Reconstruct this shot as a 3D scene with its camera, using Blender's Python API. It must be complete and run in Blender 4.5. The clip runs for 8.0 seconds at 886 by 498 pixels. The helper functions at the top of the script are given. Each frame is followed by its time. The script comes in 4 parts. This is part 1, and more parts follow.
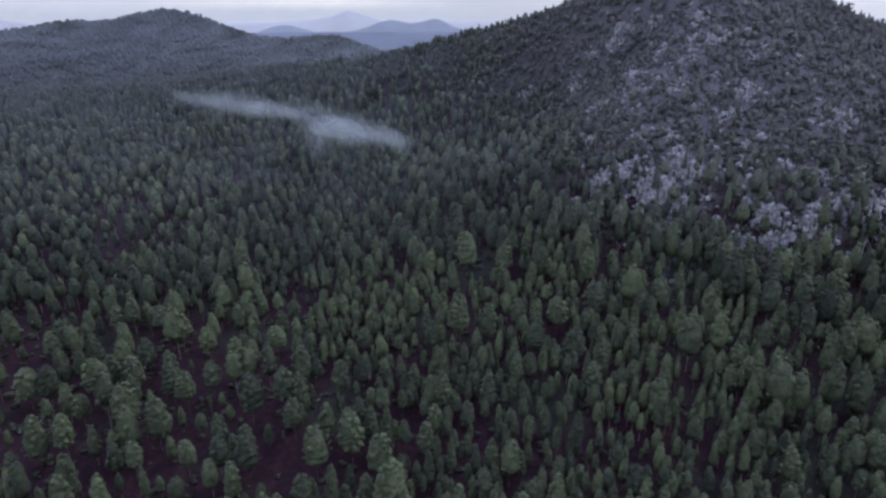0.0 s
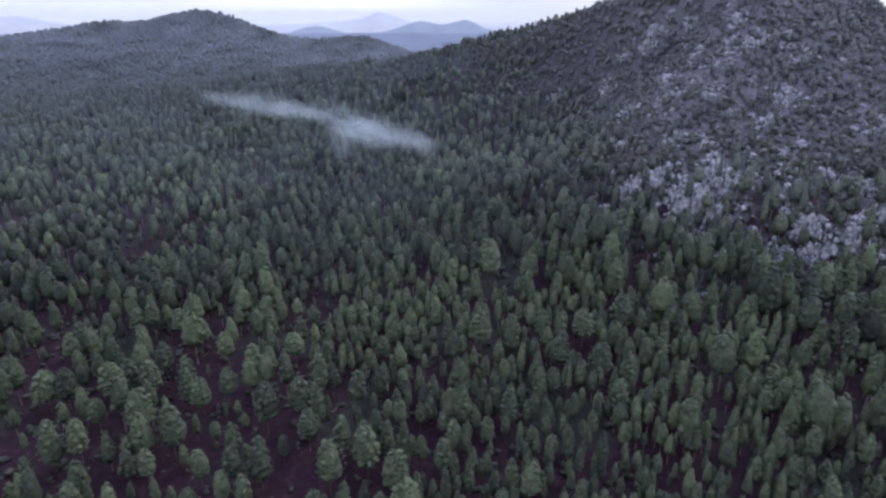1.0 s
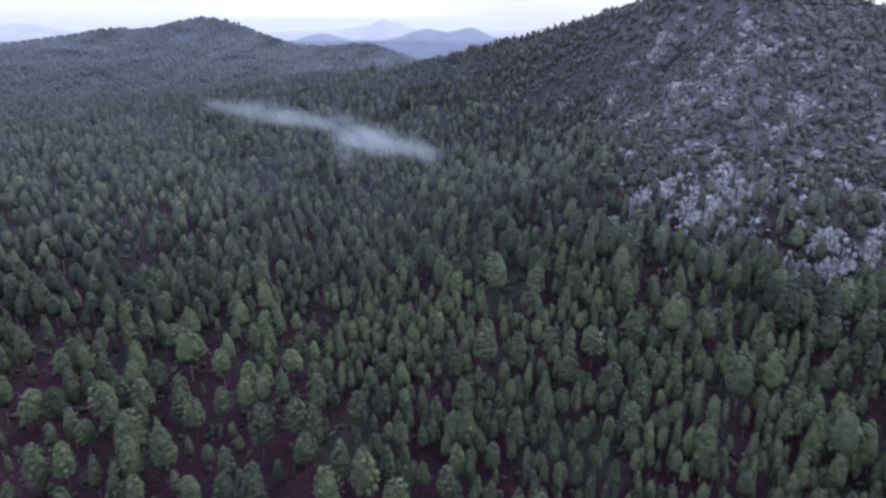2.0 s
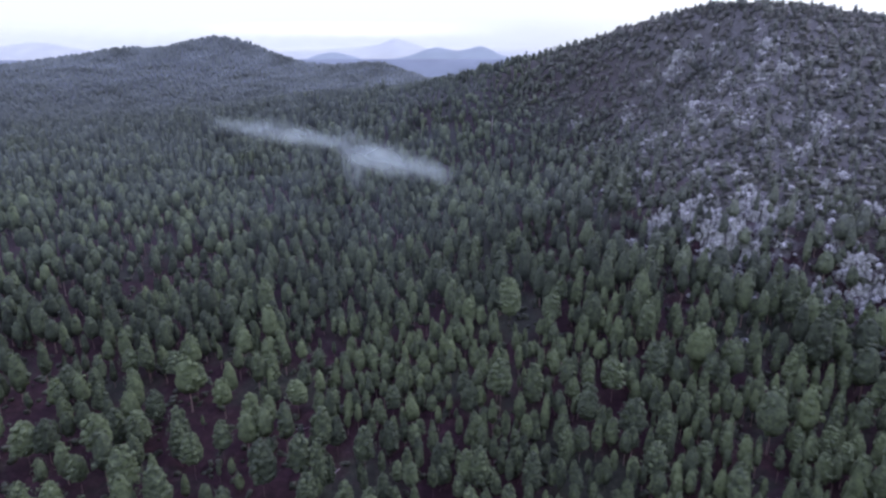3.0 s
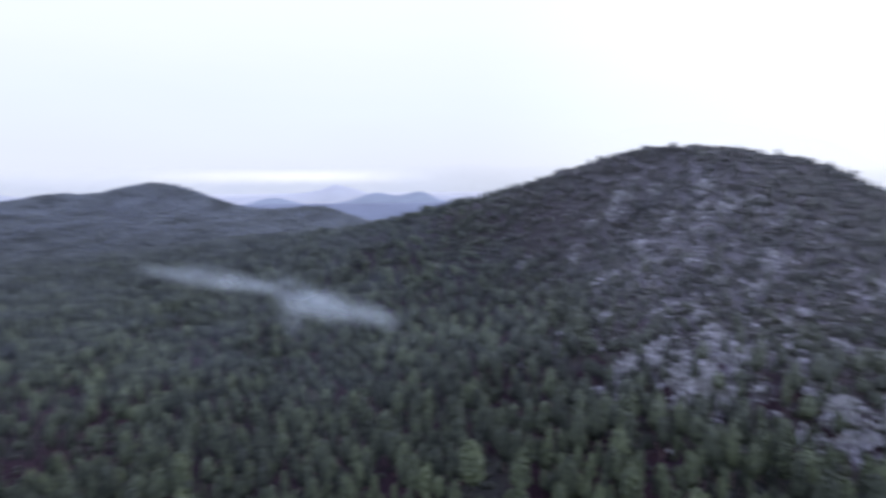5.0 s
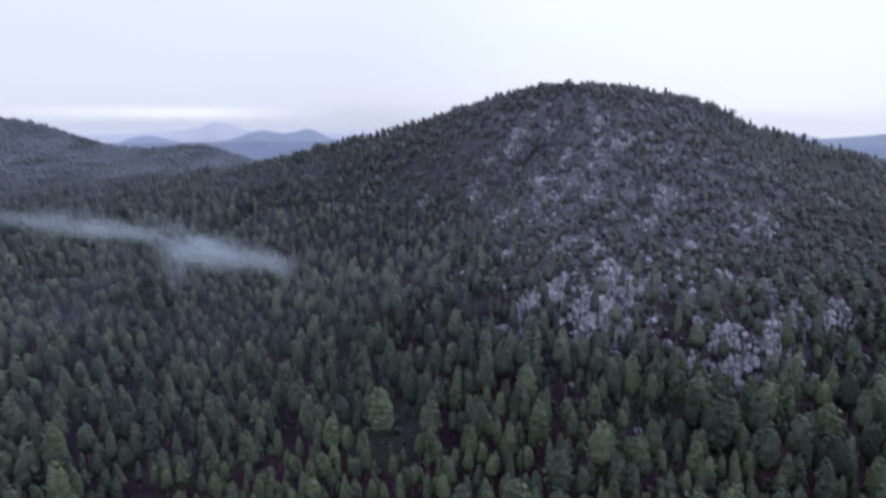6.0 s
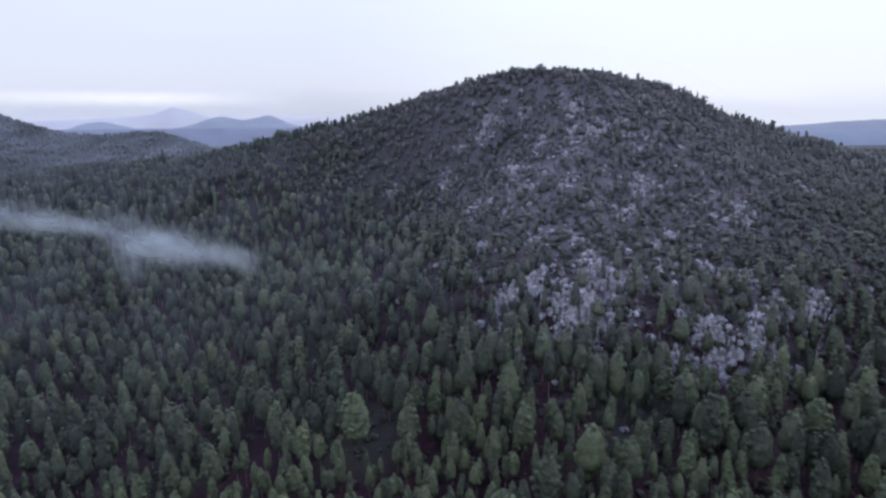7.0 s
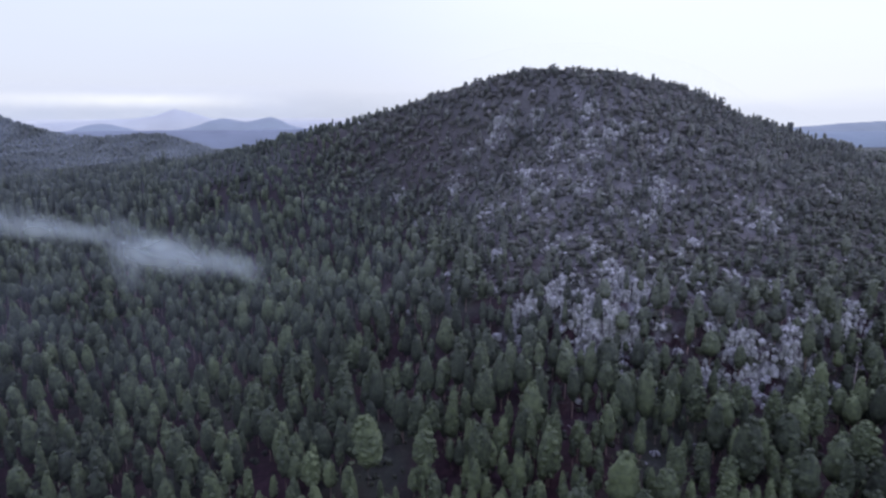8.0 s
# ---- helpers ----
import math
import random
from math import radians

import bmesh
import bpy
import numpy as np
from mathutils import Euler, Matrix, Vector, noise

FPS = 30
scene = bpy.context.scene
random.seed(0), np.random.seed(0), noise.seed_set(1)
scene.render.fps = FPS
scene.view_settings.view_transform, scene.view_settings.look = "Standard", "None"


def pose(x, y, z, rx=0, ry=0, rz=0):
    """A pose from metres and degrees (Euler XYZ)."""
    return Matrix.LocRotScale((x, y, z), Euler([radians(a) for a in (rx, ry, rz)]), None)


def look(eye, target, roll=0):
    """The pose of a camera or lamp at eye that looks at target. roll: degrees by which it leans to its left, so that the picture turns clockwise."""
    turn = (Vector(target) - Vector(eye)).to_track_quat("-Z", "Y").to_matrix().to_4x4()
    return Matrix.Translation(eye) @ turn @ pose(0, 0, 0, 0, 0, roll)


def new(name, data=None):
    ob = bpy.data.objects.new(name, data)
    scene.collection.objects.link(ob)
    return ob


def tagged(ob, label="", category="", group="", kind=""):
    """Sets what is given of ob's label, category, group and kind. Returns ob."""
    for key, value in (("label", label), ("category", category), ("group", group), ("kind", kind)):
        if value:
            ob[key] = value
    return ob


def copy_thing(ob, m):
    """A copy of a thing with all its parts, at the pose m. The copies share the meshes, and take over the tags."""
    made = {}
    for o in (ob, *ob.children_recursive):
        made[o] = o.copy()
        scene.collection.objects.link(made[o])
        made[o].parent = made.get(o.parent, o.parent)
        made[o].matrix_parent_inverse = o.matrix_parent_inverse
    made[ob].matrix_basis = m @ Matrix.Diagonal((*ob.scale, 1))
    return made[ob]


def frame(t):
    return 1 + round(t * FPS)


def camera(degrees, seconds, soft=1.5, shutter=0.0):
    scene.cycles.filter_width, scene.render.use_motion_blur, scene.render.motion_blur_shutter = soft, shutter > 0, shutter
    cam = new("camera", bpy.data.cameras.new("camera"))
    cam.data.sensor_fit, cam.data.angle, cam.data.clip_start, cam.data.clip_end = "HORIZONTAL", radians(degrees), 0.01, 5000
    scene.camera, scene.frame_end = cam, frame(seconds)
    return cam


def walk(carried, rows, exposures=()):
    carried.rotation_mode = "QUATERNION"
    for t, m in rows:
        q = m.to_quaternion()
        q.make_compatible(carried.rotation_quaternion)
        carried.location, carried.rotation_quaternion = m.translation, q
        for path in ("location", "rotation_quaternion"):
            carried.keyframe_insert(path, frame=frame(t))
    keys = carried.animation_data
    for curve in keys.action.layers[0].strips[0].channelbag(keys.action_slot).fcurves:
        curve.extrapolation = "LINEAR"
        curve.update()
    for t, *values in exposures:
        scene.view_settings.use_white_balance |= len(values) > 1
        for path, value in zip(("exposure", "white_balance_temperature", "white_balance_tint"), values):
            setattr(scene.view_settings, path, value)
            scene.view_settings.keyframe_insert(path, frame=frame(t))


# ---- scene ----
cam = camera(70.7, 8.0, soft=2.5, shutter=1.0)
PATH = [
    (0, (2.198, 2.448, 111.835), (2.16, 4.325, 111.146), -0.3),
    (0.5, (2.884, 5.892, 111.973), (2.826, 7.768, 111.285), -0.2),
    (1, (3.437, 9.411, 112.06), (3.314, 11.286, 111.374), -0.2),
    (1.5, (3.52, 13.328, 112.055), (3.39, 15.203, 111.37), -0.1),
    (3, (1.385, 28.217, 111.356), (1.216, 30.113, 110.742), -0.2),
    (3.5, (0.448, 33.824, 111.06), (0.259, 35.718, 110.446), -0.1),
    (4, (-0.52, 40.254, 110.604), (-0.763, 42.144, 109.999), -0.1),
    (4.1, (-0.773, 41.527, 110.52), (-1.028, 43.43, 109.962), -0.1),
    (4.2, (-1.025, 42.8, 110.436), (-1.293, 44.716, 109.929), -0.2),
    (4.3, (-1.278, 44.073, 110.352), (-1.552, 46.001, 109.898), -0.2),
    (4.4, (-1.53, 45.346, 110.268), (-1.811, 47.291, 109.895), -0.3),
    (4.5, (-1.783, 46.619, 110.184), (-2.04, 48.582, 109.899), -0.3),
    (4.6, (-2.095, 47.834, 110.108), (-2.345, 49.809, 109.918), -0.4),
    (4.7, (-2.408, 49.049, 110.033), (-2.629, 51.029, 109.867), -0.4),
    (4.8, (-2.72, 50.263, 109.957), (-2.889, 52.249, 109.791), -0.5),
    (4.9, (-3.033, 51.478, 109.882), (-3.106, 53.47, 109.715), -0.5),
    (5, (-3.345, 52.693, 109.806), (-3.33, 54.684, 109.625), -0.6),
    (5.2, (-3.952, 55.087, 109.712), (-3.81, 57.074, 109.529), -0.6),
    (6.3, (-6.76, 68.184, 108.681), (-6.376, 70.101, 108.262), -0.3),
    (6.5, (-7.068, 70.887, 108.627), (-6.655, 72.798, 108.209), -0.2),
    (7, (-7.705, 78.278, 108.555), (-7.245, 80.179, 108.139), -0.3),
    (7.5, (-8.417, 85.556, 108.588), (-7.967, 87.46, 108.175), -0.3),
    (8, (-9.391, 92.58, 108.612), (-8.935, 94.484, 108.201), -0.3),
]
walk(cam, [(t, look(eye, target, roll)) for t, eye, target, roll in PATH],
     [(0, 0.08), (0.5, 0.26), (1.0, 0.52), (1.5, 0.62), (4.0, 0.60), (4.6, 0.46), (5.2, 0.33), (6.3, 0.22), (8, 0.24)])

# ---- light, sky and exposure ----
SUN_AZIMUTH, SUN_HEIGHT = 48.0, 44.0          # degrees east of the flight's heading, degrees above the horizon
world = bpy.data.worlds.new("overcast_dusk")
scene.world = world
world.use_nodes = True
wn, wl = world.node_tree.nodes, world.node_tree.links
wn.clear()


def wnode(kind, **values):
    n = wn.new(kind)
    for key, value in values.items():
        n.inputs[key].default_value = value
    return n


sky = wn.new("ShaderNodeTexSky")
sky.sky_type = 'NISHITA'
sky.sun_disc = False
sky.sun_elevation, sky.sun_rotation = radians(SUN_HEIGHT), radians(SUN_AZIMUTH)
sky.air_density, sky.dust_density = 1.0, 2.0
sky_dim = wn.new("ShaderNodeVectorMath")
sky_dim.operation = 'SCALE'
sky_dim.inputs[3].default_value = 0.08
wl.new(sky.outputs[0], sky_dim.inputs[0])
w_co = wn.new("ShaderNodeTexCoord")
w_map = wn.new("ShaderNodeMapping")
w_map.inputs['Scale'].default_value = (1.6, 1.6, 9.0)
wl.new(w_co.outputs['Generated'], w_map.inputs['Vector'])
w_noise = wnode("ShaderNodeTexNoise", Scale=1.3, Detail=4.0, Roughness=0.5)
wl.new(w_map.outputs[0], w_noise.inputs['Vector'])
# cloud cover: pale lavender at the horizon, bluer overhead, near white where the cloud is thin
w_xyz = wn.new("ShaderNodeSeparateXYZ")
wl.new(w_co.outputs['Generated'], w_xyz.inputs[0])
w_up = wn.new("ShaderNodeMath")
w_up.operation = 'MULTIPLY_ADD'
w_up.inputs[1].default_value, w_up.inputs[2].default_value = 0.10, -0.05
wl.new(w_noise.outputs[0], w_up.inputs[0])
w_sum = wn.new("ShaderNodeMath")
wl.new(w_up.outputs[0], w_sum.inputs[0])
wl.new(w_xyz.outputs['Z'], w_sum.inputs[1])
w_ramp = wn.new("ShaderNodeValToRGB")
SKY_STEPS = ((0.0, (0.53, 0.575, 0.71)), (0.03, (0.645, 0.685, 0.82)), (0.14, (0.685, 0.748, 0.90)), (0.45, (0.87, 0.90, 1.15)), (1.0, (1.28, 1.30, 2.62)))
while len(w_ramp.color_ramp.elements) < len(SKY_STEPS):
    w_ramp.color_ramp.elements.new(0.5)
for e, (at, c) in zip(w_ramp.color_ramp.elements, SKY_STEPS):
    e.position, e.color = at, (*c, 1)
wl.new(w_sum.outputs[0], w_ramp.inputs[0])
# the clouds are brightest round the veiled sun
w_dot = wn.new("ShaderNodeVectorMath")
w_dot.operation = 'DOT_PRODUCT'
wl.new(w_co.outputs['Generated'], w_dot.inputs[0])
w_dot.inputs[1].default_value = (math.sin(radians(SUN_AZIMUTH)), math.cos(radians(SUN_AZIMUTH)), 0.12)
w_glow = wn.new("ShaderNodeMapRange")
w_glow.interpolation_type = 'SMOOTHSTEP'
w_glow.inputs['From Min'].default_value, w_glow.inputs['From Max'].default_value = 0.70, 1.0
w_glow.inputs['To Max'].default_value = 0.13
wl.new(w_dot.outputs['Value'], w_glow.inputs['Value'])
w_warm = wn.new("ShaderNodeMix")
w_warm.data_type, w_warm.blend_type = 'RGBA', 'ADD'
w_warm.inputs[7].default_value = (0.95, 0.97, 1.0, 1)
wl.new(w_glow.outputs[0], w_warm.inputs[0])
wl.new(w_ramp.outputs[0], w_warm.inputs[6])
# a strip of thin, bright cloud low over the far hills
w_az = wn.new("ShaderNodeMath")
w_az.operation = 'ARCTAN2'
wl.new(w_xyz.outputs['X'], w_az.inputs[0])
wl.new(w_xyz.outputs['Y'], w_az.inputs[1])
strip = []
for source, centre, half in ((w_az.outputs[0], -0.225, 0.26), (w_xyz.outputs['Z'], 0.026, 0.014)):
    w_off = wn.new("ShaderNodeMath")
    w_off.operation = 'SUBTRACT'
    w_off.inputs[1].default_value = centre
    wl.new(source, w_off.inputs[0])
    w_abs = wn.new("ShaderNodeMath")
    w_abs.operation = 'ABSOLUTE'
    wl.new(w_off.outputs[0], w_abs.inputs[0])
    w_soft = wn.new("ShaderNodeMapRange")
    w_soft.interpolation_type = 'SMOOTHSTEP'
    w_soft.inputs['From Min'].default_value, w_soft.inputs['From Max'].default_value = half, 0.0
    wl.new(w_abs.outputs[0], w_soft.inputs['Value'])
    strip.append(w_soft.outputs[0])
w_strip = wn.new("ShaderNodeMath")
w_strip.operation = 'MULTIPLY'
wl.new(strip[0], w_strip.inputs[0])
wl.new(strip[1], w_strip.inputs[1])
w_bright = wn.new("ShaderNodeMix")
w_bright.data_type, w_bright.blend_type = 'RGBA', 'ADD'
w_bright.inputs[7].default_value = (0.22, 0.20, 0.13, 1)
wl.new(w_strip.outputs[0], w_bright.inputs[0])
wl.new(w_warm.outputs[2], w_bright.inputs[6])
w_mix = wn.new("ShaderNodeMix")
w_mix.data_type = 'RGBA'
w_mix.inputs[0].default_value = 0.96
wl.new(sky_dim.outputs[0], w_mix.inputs[6])
wl.new(w_bright.outputs[2], w_mix.inputs[7])
w_bg = wnode("ShaderNodeBackground", Strength=1.0)
wl.new(w_mix.outputs[2], w_bg.inputs['Color'])
w_out = wn.new("ShaderNodeOutputWorld")
wl.new(w_bg.outputs[0], w_out.inputs['Surface'])

sun_data = bpy.data.lights.new("sun", 'SUN')
sun_data.energy, sun_data.angle, sun_data.color = 0.95, radians(25), (1.0, 0.95, 0.92)
sun = new("sun", sun_data)
sun.matrix_basis = look((0, 0, 400), (-math.sin(radians(SUN_AZIMUTH)), -math.cos(radians(SUN_AZIMUTH)), 400 - math.tan(radians(SUN_HEIGHT))))


# ---- materials ----
def material(name, roughness=0.85):
    m = bpy.data.materials.new(name)
    m.use_nodes = True
    n, l = m.node_tree.nodes, m.node_tree.links
    b = n["Principled BSDF"]
    b.inputs['Roughness'].default_value = roughness
    b.inputs['Specular IOR Level'].default_value = 0.2
    return m, n, l, b


def noise_node(n, l, scale, detail=4.0, rough=0.55, stretch=(1, 1, 1)):
    """Noise in metres of the place: about 1 / scale metres a lump."""
    co = n.new("ShaderNodeNewGeometry")
    mp = n.new("ShaderNodeMapping")
    mp.inputs['Scale'].default_value = stretch
    l.new(co.outputs['Position'], mp.inputs['Vector'])
    t = n.new("ShaderNodeTexNoise")
    t.inputs['Scale'].default_value, t.inputs['Detail'].default_value, t.inputs['Roughness'].default_value = scale, detail, rough
    l.new(mp.outputs[0], t.inputs['Vector'])
    return t.outputs[0]


def ramp(n, l, value, *stops):
    r = n.new("ShaderNodeValToRGB")
    while len(r.color_ramp.elements) < len(stops):
        r.color_ramp.elements.new(0.5)
    for e, (at, c) in zip(r.color_ramp.elements, stops):
        e.position, e.color = at, (*c, 1)
    l.new(value, r.inputs[0])
    return r.outputs[0]


def blend(n, l, factor, a, b, kind='MIX'):
    m = n.new("ShaderNodeMix")
    m.data_type, m.blend_type = 'RGBA', kind
    for socket, value in ((m.inputs[0], factor), (m.inputs[6], a), (m.inputs[7], b)):
        if isinstance(value, (int, float)):
            socket.default_value = value
        elif isinstance(value, tuple):
            socket.default_value = (*value, 1)
        else:
            l.new(value, socket)
    return m.outputs[2]


def relief(n, l, b, height, strength, distance):
    bump = n.new("ShaderNodeBump")
    bump.inputs['Strength'].default_value, bump.inputs['Distance'].default_value = strength, distance
    l.new(height, bump.inputs['Height'])
    l.new(bump.outputs[0], b.inputs['Normal'])


def foliage(name, near_tones, haze_tones, dry_tones):
    """Needles: each tuft, each tree and each stand has a tone of its own, and haze painted into the stands up the
    valley makes them cooler and greyer.
    """
    m, n, l, b = material(name, 0.75)
    geo = n.new("ShaderNodeNewGeometry")
    tone = n.new("ShaderNodeAttribute")
    tone.attribute_name = "tone"
    own = n.new("ShaderNodeObjectInfo")
    total = tone.outputs['Fac']
    for source, weight in ((geo.outputs['Random Per Island'], 0.15), (noise_node(n, l, 0.012, 3.0), 0.45), (own.outputs['Random'], 0.20), (noise_node(n, l, 0.75, 4.0, 0.7), 1.45)):
        add = n.new("ShaderNodeMath")
        add.operation = 'MULTIPLY_ADD'
        add.inputs[1].default_value = weight
        l.new(source, add.inputs[0])
        l.new(total, add.inputs[2])
        total = add.outputs[0]
    split = n.new("ShaderNodeSeparateXYZ")
    l.new(geo.outputs['Position'], split.inputs[0])
    # share of painted haze colour, growing with distance up the valley
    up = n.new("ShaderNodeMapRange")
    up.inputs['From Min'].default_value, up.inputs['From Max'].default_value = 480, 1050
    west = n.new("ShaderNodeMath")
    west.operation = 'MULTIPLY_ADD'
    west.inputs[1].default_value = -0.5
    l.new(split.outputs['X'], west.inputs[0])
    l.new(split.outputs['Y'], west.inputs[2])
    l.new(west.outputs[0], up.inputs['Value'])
    dry = n.new("ShaderNodeMapRange")
    dry.inputs['From Min'].default_value, dry.inputs['From Max'].default_value, dry.inputs['To Max'].default_value = 22, 75, 0.85
    l.new(split.outputs['Z'], dry.inputs['Value'])
    slope = n.new("ShaderNodeMath")
    slope.operation = 'LESS_THAN'
    slope.inputs[1].default_value = 620
    l.new(split.outputs['Y'], slope.inputs[0])
    dry_here = n.new("ShaderNodeMath")
    dry_here.operation = 'MULTIPLY'
    open_side = n.new("ShaderNodeMapRange")
    open_side.inputs['From Min'].default_value, open_side.inputs['From Max'].default_value = 0, 90
    l.new(split.outputs['X'], open_side.inputs['Value'])
    dry_slope = n.new("ShaderNodeMath")
    dry_slope.operation = 'MULTIPLY'
    l.new(slope.outputs[0], dry_slope.inputs[0])
    l.new(open_side.outputs[0], dry_slope.inputs[1])
    green_side = n.new("ShaderNodeMapRange")
    green_side.inputs['From Min'].default_value, green_side.inputs['From Max'].default_value, green_side.inputs['To Min'].default_value = 330, 230, 0.75
    l.new(split.outputs['X'], green_side.inputs['Value'])
    dry_face = n.new("ShaderNodeMath")
    dry_face.operation = 'MULTIPLY'
    l.new(dry_slope.outputs[0], dry_face.inputs[0])
    l.new(green_side.outputs[0], dry_face.inputs[1])
    l.new(dry_face.outputs[0], dry_here.inputs[0])
    l.new(dry.outputs[0], dry_here.inputs[1])
    half = n.new("ShaderNodeMath")
    half.operation = 'MULTIPLY'
    half.inputs[1].default_value = 0.59
    l.new(total, half.inputs[0])
    a, c, d = [ramp(n, l, half.outputs[0], *zip((0.48, 0.72, 0.98), tones)) for tones in (near_tones, haze_tones, dry_tones)]
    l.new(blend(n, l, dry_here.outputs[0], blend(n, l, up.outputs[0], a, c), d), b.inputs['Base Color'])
    relief(n, l, b, noise_node(n, l, 1.2, 4.0, 0.65), 1.0, 0.9)
    return m


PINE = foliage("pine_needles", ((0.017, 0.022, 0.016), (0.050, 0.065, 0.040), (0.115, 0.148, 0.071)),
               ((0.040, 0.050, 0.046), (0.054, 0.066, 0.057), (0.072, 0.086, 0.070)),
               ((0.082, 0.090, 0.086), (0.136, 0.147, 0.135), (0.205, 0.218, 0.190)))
BRUSH = foliage("dry_brush", ((0.034, 0.039, 0.029), (0.060, 0.070, 0.048), (0.095, 0.108, 0.072)),
                ((0.06, 0.066, 0.072), (0.075, 0.083, 0.088), (0.09, 0.10, 0.10)),
                ((0.094, 0.095, 0.090), (0.142, 0.144, 0.134), (0.196, 0.198, 0.180)))

BARK, n, l, b = material("pine_bark", 0.9)
l.new(ramp(n, l, noise_node(n, l, 2.5, 5.0, 0.6, (1, 1, 0.25)), (0.3, (0.11, 0.08, 0.068)), (0.7, (0.30, 0.225, 0.19))), b.inputs['Base Color'])

DEADWOOD, n, l, b = material("bleached_wood", 0.85)
l.new(ramp(n, l, noise_node(n, l, 1.2, 4.0, 0.6, (1, 1, 0.2)), (0.3, (0.26, 0.23, 0.22)), (0.7, (0.45, 0.41, 0.39))), b.inputs['Base Color'])

ROCK, n, l, b = material("granite", 0.85)
grain = noise_node(n, l, 0.9, 8.0, 0.65)
c = ramp(n, l, grain, (0.25, (0.100, 0.106, 0.102)), (0.5, (0.265, 0.280, 0.268)), (0.75, (0.54, 0.56, 0.535)))
lichen = ramp(n, l, noise_node(n, l, 0.25, 4.0), (0.45, (0, 0, 0)), (0.68, (1, 1, 1)))
c = blend(n, l, lichen, c, (0.135, 0.148, 0.130))
joints = ramp(n, l, noise_node(n, l, 0.7, 3.0, 0.5, (1, 1, 0.22)), (0.36, (1, 1, 1)), (0.45, (0, 0, 0)))
c = blend(n, l, joints, c, (0.055, 0.05, 0.055))
l.new(c, b.inputs['Base Color'])
relief(n, l, b, grain, 0.8, 0.6)

GROUND, n, l, b = material("forest_floor", 0.95)
fine = noise_node(n, l, 0.45, 8.0, 0.65)
# needle litter, near black: the shade between the trees is put into its colour
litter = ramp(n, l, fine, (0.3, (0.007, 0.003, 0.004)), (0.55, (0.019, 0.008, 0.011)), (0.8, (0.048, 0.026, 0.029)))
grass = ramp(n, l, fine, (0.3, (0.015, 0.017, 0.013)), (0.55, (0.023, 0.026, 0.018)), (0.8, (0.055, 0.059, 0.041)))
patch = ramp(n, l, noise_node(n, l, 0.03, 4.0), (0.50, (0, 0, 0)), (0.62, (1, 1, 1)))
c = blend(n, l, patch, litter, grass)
# dry brush and grit take over on the heights
place = n.new("ShaderNodeNewGeometry")
split = n.new("ShaderNodeSeparateXYZ")
l.new(place.outputs['Position'], split.inputs[0])
heights = n.new("ShaderNodeMapRange")
heights.inputs['From Min'].default_value, heights.inputs['From Max'].default_value = 28, 62
l.new(split.outputs['Z'], heights.inputs['Value'])
grit = ramp(n, l, fine, (0.3, (0.052, 0.052, 0.050)), (0.6, (0.090, 0.091, 0.087)), (0.8, (0.150, 0.152, 0.146)))
east = n.new("ShaderNodeMapRange")
east.inputs['From Min'].default_value, east.inputs['From Max'].default_value = 10, 120
l.new(split.outputs['X'], east.inputs['Value'])
both = n.new("ShaderNodeMath")
both.operation = 'MULTIPLY'
l.new(heights.outputs[0], both.inputs[0])
l.new(east.outputs[0], both.inputs[1])
c = blend(n, l, both.outputs[0], c, grit)
# haze colour painted on the floor up the valley, to match the far trees
north = n.new("ShaderNodeMapRange")
north.inputs['From Min'].default_value, north.inputs['From Max'].default_value = 480, 800
l.new(split.outputs['Y'], north.inputs['Value'])
c = blend(n, l, north.outputs[0], c, ramp(n, l, fine, (0.3, (0.028, 0.034, 0.034)), (0.7, (0.044, 0.052, 0.048))))
stone = ramp(n, l, fine, (0.32, (0.070, 0.072, 0.071)), (0.55, (0.135, 0.141, 0.138)), (0.8, (0.29, 0.30, 0.29)))
stony = n.new("ShaderNodeAttribute")
stony.attribute_name = "stony"
broken = n.new("ShaderNodeMath")
broken.operation = 'MULTIPLY'
l.new(stony.outputs['Fac'], broken.inputs[0])
l.new(ramp(n, l, noise_node(n, l, 0.20, 6.0, 0.65), (0.47, (0, 0, 0)), (0.56, (1, 1, 1))), broken.inputs[1])
c = blend(n, l, broken.outputs[0], c, stone)
l.new(c, b.inputs['Base Color'])
relief(n, l, b, fine, 0.6, 0.5)


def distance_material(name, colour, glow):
    """A far range seen through kilometres of evening air: the haze is painted as a glow of the surface itself."""
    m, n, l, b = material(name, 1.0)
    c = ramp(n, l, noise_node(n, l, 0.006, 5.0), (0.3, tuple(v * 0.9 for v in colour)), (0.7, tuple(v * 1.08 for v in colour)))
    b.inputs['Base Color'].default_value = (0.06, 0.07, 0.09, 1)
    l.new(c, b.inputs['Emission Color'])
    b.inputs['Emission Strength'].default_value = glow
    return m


# ---- the lie of the land ----
BUTTE = dict(cx=171.6, cy=467.5, high=152.1, wide=285.8, power=1.56)
TURNS = ((1, 0.490, 0.530), (2, -0.051, -0.082), (3, 0.212, 0.214), (4, -0.122, 0.047))
KNOLLS = ((-5.6, 150.5, 439.6, 32.7, 32.7), (5.2, 246.9, 466.9, 30.8, 30.8), (3.0, 126, 498, 34, 34), (2.7, 165, 462, 75, 60), (2.6, 82, 527, 50, 40))
